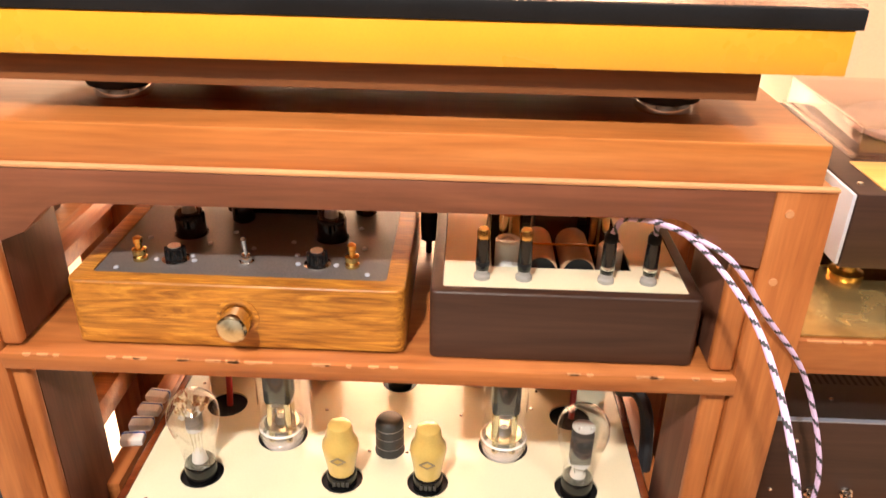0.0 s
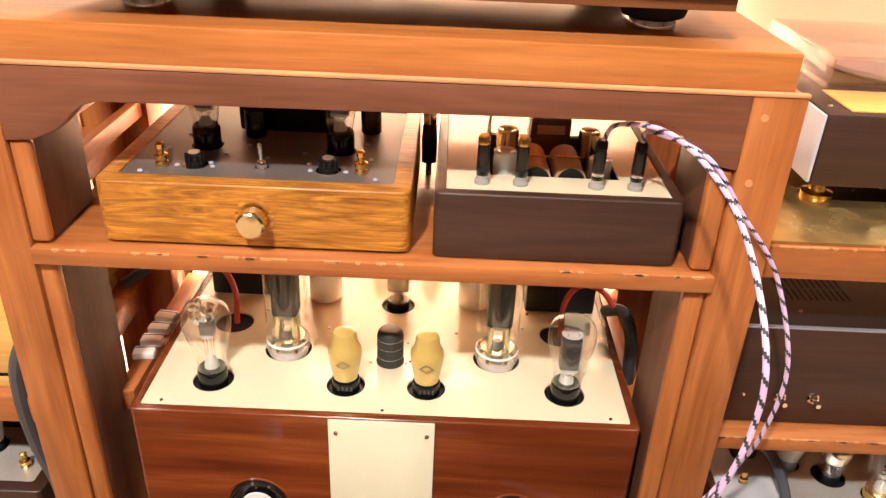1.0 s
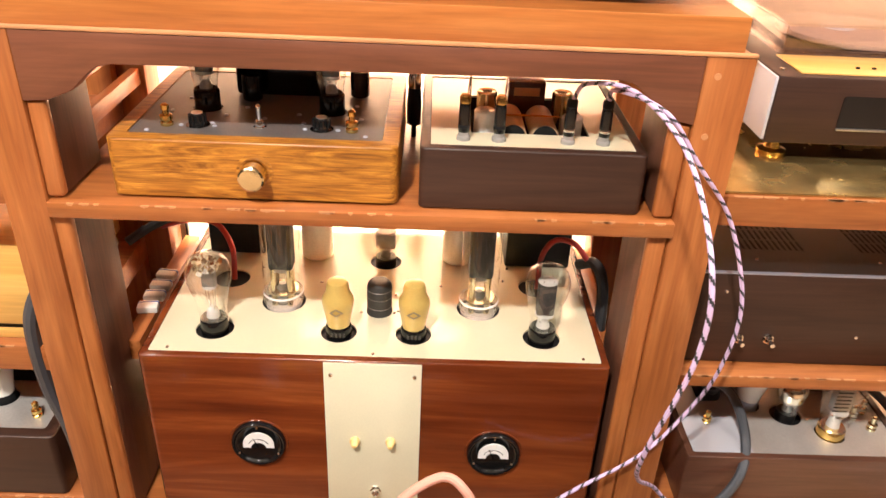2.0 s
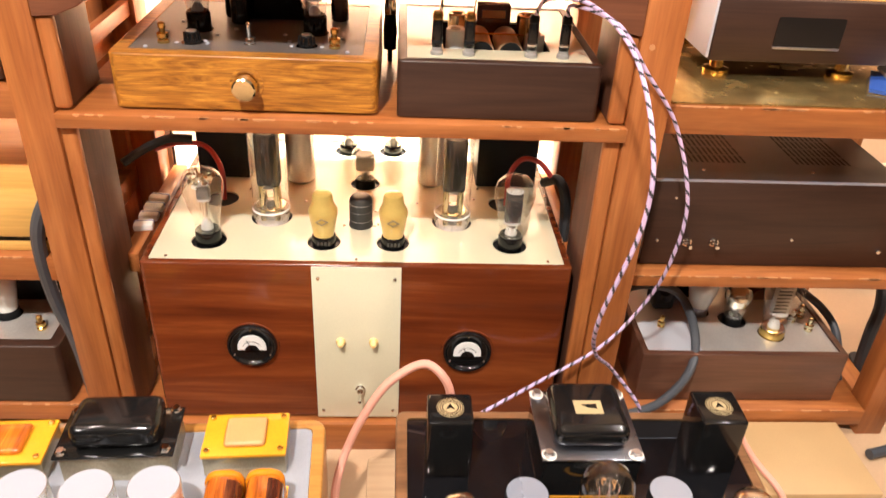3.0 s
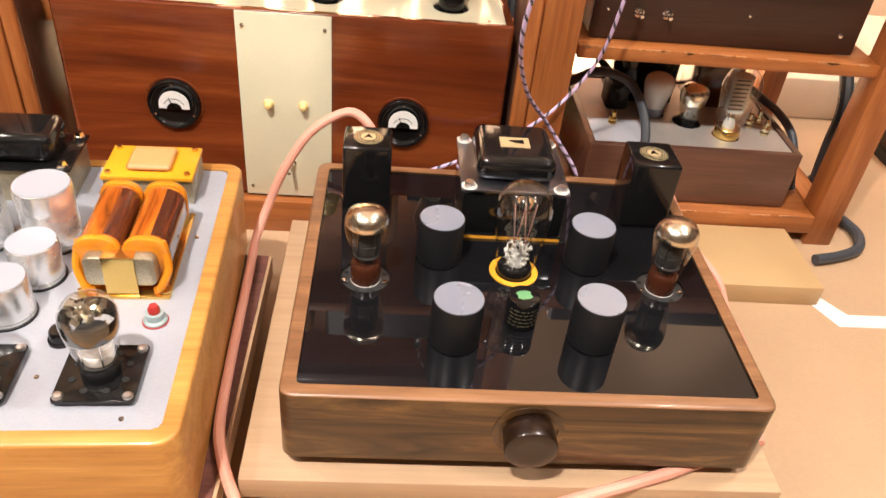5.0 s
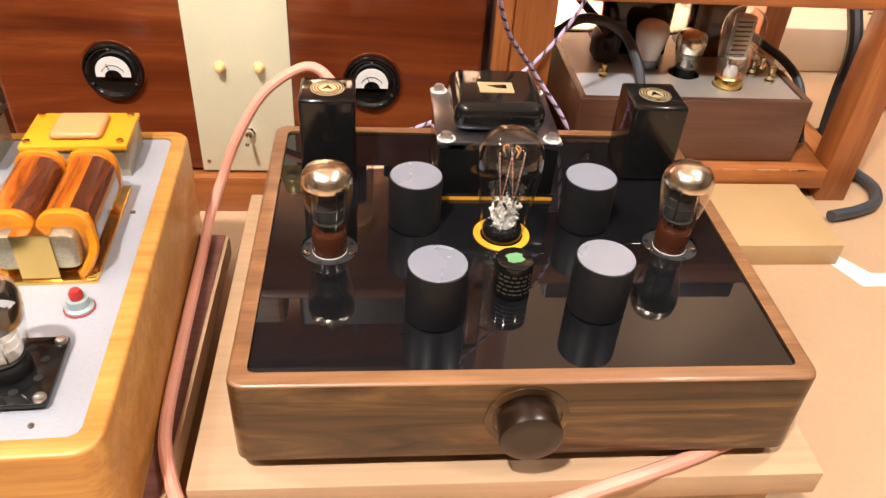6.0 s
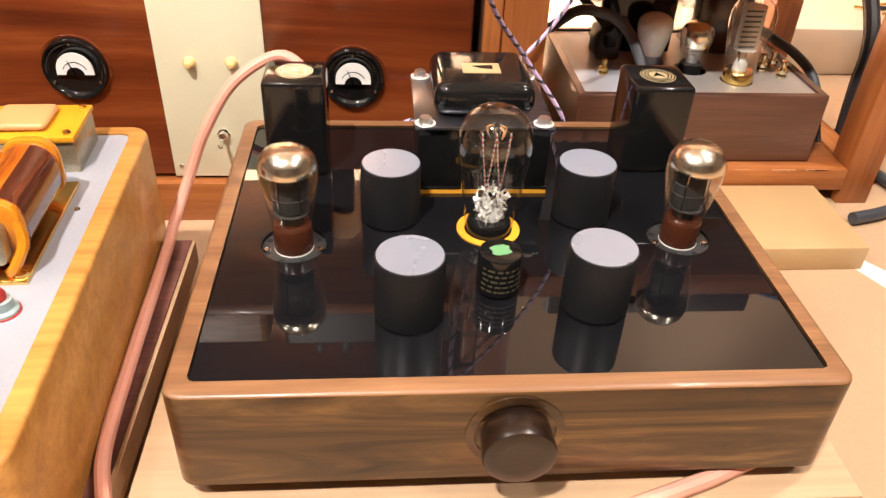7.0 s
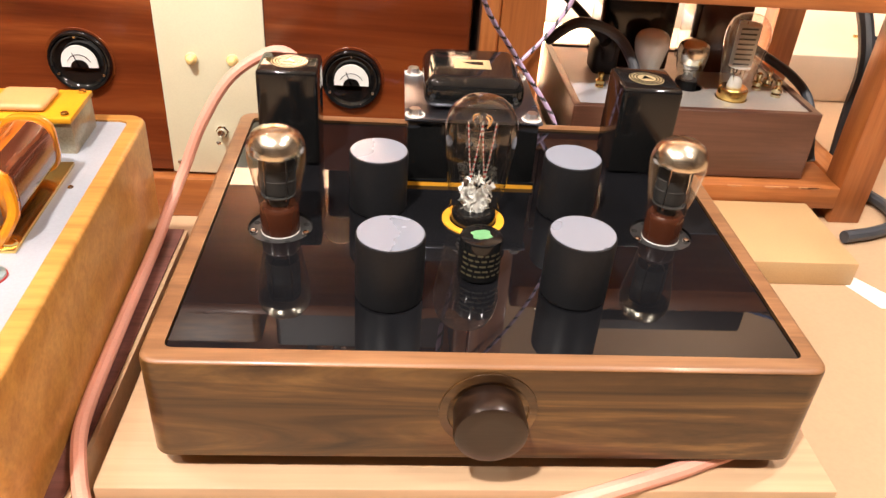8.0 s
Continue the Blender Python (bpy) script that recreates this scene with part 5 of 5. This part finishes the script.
part("foot_rail", box(-0.2, 0.2, 0.02, 0.2, 0.0, 0.004), RUBBER, ub)

# ---- papers, magazines and boxes ----
for i, (x, y, w, d, a, m, lab) in enumerate(((0.86, 0.87, 0.15, 0.10, 30, BLUE, "blue-covered magazine on the shelf"), (0.885, 0.90, 0.13, 0.09, 14, PAPER, "white magazine with a red spine on the shelf"))):
    g = thing("magazine", (x - 0.03, y, SR + 0.0045 + 0.0065 * i), lab, "magazine", turn=-a)
    part("pages", box(-w / 2, w / 2, -d / 2, d / 2, 0.0, 0.006, 0.001), PAPER, g)
    part("cover", box(-w / 2 - 0.001, w / 2 + 0.001, -d / 2 - 0.001, d / 2, 0.006, 0.0064), m, g)
    part("spine", box(-w / 2, w / 2, -d / 2 - 0.0016, -d / 2 - 0.0004, 0.001, 0.006), RED if m is PAPER else BLUE, g)
st = thing("speaker_cabinet", (1.52, 1.0, 0.0), "dark brown wooden cabinet standing on the floor", "cabinet")
part("body", box(-0.3, 0.4, 0.0, 0.28, 0.02, 0.4, 0.004), DARKWOOD, st)
part("base", box(-0.31, 0.41, -0.012, 0.285, 0.0, 0.02, 0.002), DARKHOLE, st)
for k in range(4):
    y = 0.925 + 0.032 * k
    pk = thing("wrapped_packet", (-0.379, y, 0.335), "small white and blue packet lying on the rack's bearer", "packet", "packets on the bearer", turn=8 - 5 * k)
    part("packet", box(-0.016, 0.016, -0.011, 0.011, 0.0, 0.012, 0.003), PAPER, pk)
    part("blue_band", box(-0.0163, 0.0163, 0.002, 0.0085, -0.0003, 0.0123, 0.0028), BLUE, pk)
pl = solid("low_platform", box(0.98, 2.4, 1.3, 1.78, 0.0, 0.10, 0.006), paint("cream_platform", (0.74, 0.60, 0.44), 0.5, 0.06), "low cream platform along the wall", "platform")
sh = thing("metal_sheet", (-0.437, 1.19, 0.0), "upright bare aluminium sheet leaning behind the rack", "panel")
part("sheet", box(-0.06, 0.04, 0.0, 0.004, 0.0, 0.52, 0.001), ALUMINIUM, sh)
part("edge", box(0.0402, 0.044, -0.002, 0.006, 0.0, 0.52, 0.001), BLACKMATT, sh)


# ---- cables ----
def cable(name, points, r, mat, label, category="cable", braid=0, step=0.006, group=""):
    return solid(name, sweep(points, r, 10 if not braid else 8, step, braid), mat, label, category, group)


cable("interconnect_cable", [(0.216, 0.797, 0.741), (0.226, 0.777, 0.768), (0.267, 0.715, 0.779), (0.295, 0.605, 0.755), (0.299, 0.501, 0.692), (0.299, 0.486, 0.606), (0.276, 0.497, 0.478),
                             (0.300, 0.559, 0.377), (0.349, 0.618, 0.299), (0.402, 0.624, 0.225), (0.408, 0.627, 0.185)],
      0.0027, [LILAC, CHARCOAL], "lilac and charcoal braided interconnect cable", braid=7, group="braided interconnects", step=0.0028)
cable("interconnect_cable", [(0.259, 0.797, 0.741), (0.26, 0.777, 0.762), (0.311, 0.738, 0.750), (0.355, 0.732, 0.694), (0.415, 0.745, 0.614), (0.449, 0.731, 0.505), (0.445, 0.733, 0.406), (0.429, 0.752, 0.320),
                             (0.366, 0.732, 0.248), (0.268, 0.71, 0.192), (0.162, 0.64, 0.185)],
      0.0027, [LILAC, CHARCOAL], "lilac and charcoal braided interconnect cable", braid=7, group="braided interconnects", step=0.003)
cable("pink_cord", [(0.125, 0.627, 0.16), (0.125, 0.627, 0.23), (0.112, 0.63, 0.272), (0.082, 0.643, 0.285), (0.034, 0.633, 0.258), (-0.001, 0.62, 0.207), (-0.026, 0.61, 0.15), (-0.040, 0.575, 0.115), (-0.0395, 0.53, 0.1076), (-0.0375, 0.47, 0.1075), (-0.0355, 0.40, 0.1075), (-0.033, 0.335, 0.1076), (-0.0305, 0.28, 0.1077),
                    (-0.0265, 0.24, 0.1076), (-0.018, 0.21, 0.1075), (-0.007, 0.182, 0.1075), (0.008, 0.15, 0.107), (0.02, 0.11, 0.10)], 0.0063, PINK, "pink rubber-covered power cord", "cord")
cable("pink_cord", [(0.50, 0.43, 0.122), (0.51, 0.3, 0.1225), (0.505, 0.225, 0.1225), (0.46, 0.198, 0.1225), (0.40, 0.178, 0.12), (0.33, 0.16, 0.112), (0.25, 0.14, 0.1)], 0.0068, PINK, "pink rubber-covered power cord", "cord")
cable("pink_cord", [(0.575, 0.70, 0.16), (0.60, 0.69, 0.12), (0.635, 0.665, 0.07), (0.668, 0.62, 0.043), (0.682, 0.585, 0.0065), (0.684, 0.52, 0.006), (0.668, 0.44, 0.006), (0.64, 0.33, 0.006)], 0.0055, PINK, "thin pink cord running down to the floor", "cord")
cable("power_cable", [(-0.448, 0.87, 0.48), (-0.462, 0.815, 0.46), (-0.485, 0.80, 0.414), (-0.493, 0.80, 0.354), (-0.489, 0.80, 0.275), (-0.474, 0.80, 0.2), (-0.462, 0.79, 0.12), (-0.452, 0.775, 0.05), (-0.44, 0.735, 0.012), (-0.39, 0.70, 0.012)],
      0.0105, GREYCABLE, "thick black braided power cable beside the post")
cable("power_cable", [(0.30, 1.0, 0.40), (0.315, 0.96, 0.425), (0.327, 0.94, 0.40), (0.327, 0.915, 0.34), (0.327, 0.9, 0.25), (0.327, 0.89, 0.15), (0.327, 0.885, 0.07)], 0.009, RUBBER, "black sheathed cable down the amplifier's side")
cable("red_lead", [(0.232, 0.975, 0.366), (0.235, 0.985, 0.42), (0.255, 0.99, 0.448), (0.285, 0.985, 0.445), (0.305, 0.97, 0.425)], 0.0045, RED, "red insulated lead from the deck", "wire")
cable("red_lead", [(-0.254, 0.975, 0.366), (-0.256, 0.985, 0.42), (-0.28, 0.995, 0.455), (-0.32, 0.99, 0.462), (-0.36, 0.98, 0.455)], 0.0045, RED, "red insulated lead from the deck", "wire")
cable("black_lead", [(-0.30, 0.995, 0.468), (-0.335, 0.985, 0.472), (-0.37, 0.965, 0.462), (-0.40, 0.94, 0.447)], 0.0075, RUBBER, "black lead with a heat-shrink sleeve", "wire")
cable("mains_cable", [(0.93, 1.3, 0.011), (0.96, 1.1, 0.011), (0.965, 0.95, 0.011), (0.995, 0.87, 0.011), (1.006, 0.815, 0.011), (0.985, 0.77, 0.011), (0.94, 0.745, 0.011), (0.888, 0.73, 0.011)],
      0.0095, GREYCABLE, "thick dark cable looped on the floor")
cable("grey_cable", [(0.444, 0.922, 0.224), (0.481, 0.886, 0.263), (0.544, 0.889, 0.24), (0.571, 0.850, 0.185), (0.555, 0.800, 0.141), (0.503, 0.770, 0.095), (0.433, 0.755, 0.078), (0.387, 0.735, 0.09), (0.409, 0.661, 0.09)], 0.0078, GREYCABLE,
      "dark grey cable from the small amplifier")
cable("mains_cable", [(0.74, 1.08, 0.22), (0.79, 1.02, 0.205), (0.822, 0.975, 0.192), (0.848, 0.945, 0.178), (0.864, 0.91, 0.158), (0.870, 0.885, 0.125), (0.874, 0.87, 0.085), (0.876, 0.86, 0.07)], 0.0075, GREYCABLE, "dark grey cable hanging beside the small amplifier")
cable("mains_cable", [(0.965, 1.05, 0.31), (0.958, 0.97, 0.25), (0.953, 0.93, 0.2), (0.952, 0.925, 0.135), (0.953, 0.92, 0.07), (0.957, 0.915, 0.02), (0.97, 0.93, 0.013), (1.0, 1.0, 0.0125)], 0.0125, RUBBER, "thick black cable hanging behind the rack post")
pg = thing("mains_plug", (0.545, 0.975, 0.163), "black moulded plug pushed into the small amplifier", "plug")
part("body", box(-0.02, 0.02, -0.03, 0.02, 0.001, 0.05, 0.008, 3), RUBBER, pg)
part("strain_relief", sweep([(0.0, -0.03, 0.03), (-0.004, -0.045, 0.05), (-0.016, -0.06, 0.066)], 0.0095, 12), RUBBER, pg)
cable("black_cable", [(0.44, 1.0, 0.3), (0.475, 0.97, 0.275), (0.50, 0.945, 0.255), (0.529, 0.915, 0.229)], 0.0065, RUBBER, "black cable bent down to a plug")
for i, (x, y) in enumerate(((1.26, 1.42), (1.3, 1.38), (1.33, 1.45))):
    w = thing("speaker_wire", (x, y, 0.10), "black speaker wire with a gold banana plug on the platform", "wire", "loose wires", turn=-12 + 9 * i)
    part("wire", sweep([(0, 0, 0.006), (0.08, 0.01, 0.006), (0.2, -0.01, 0.006), (0.42, 0.02, 0.006)], 0.005, 8), RUBBER, w)
    part("banana_plug", lathe([(0, 0), (0.0045, 0), (0.0045, 0.018), (0.003, 0.02), (0.003, 0.036), (0, 0.037)], 12, (0, 0, 0.006), None, Matrix.Rotation(math.radians(-90), 4, "Y")), BRASS, w)
xp = thing("microphone_plug", (0.026, 1.0, 0.61), "chrome and black cable plug lying behind the preamplifiers", "plug")
part("shell", lathe([(0, 0), (0.0095, 0), (0.0095, 0.03), (0.008, 0.034), (0.006, 0.05), (0, 0.05)], 18, (0, 0, 0.075)), CHROME, xp)
part("boot", lathe([(0, 0.02), (0.010, 0.02), (0.011, 0.05), (0.009, 0.075), (0, 0.075)], 18), RUBBER, xp)
part("lead", sweep([(0, 0, 0.0), (0, 0, 0.03)], 0.004, 8), RUBBER, xp)
part("red_lead", sweep([(0, 0, 0.12), (0.002, 0.01, 0.15), (0.001, 0.04, 0.19)], 0.003, 8), RED, xp)
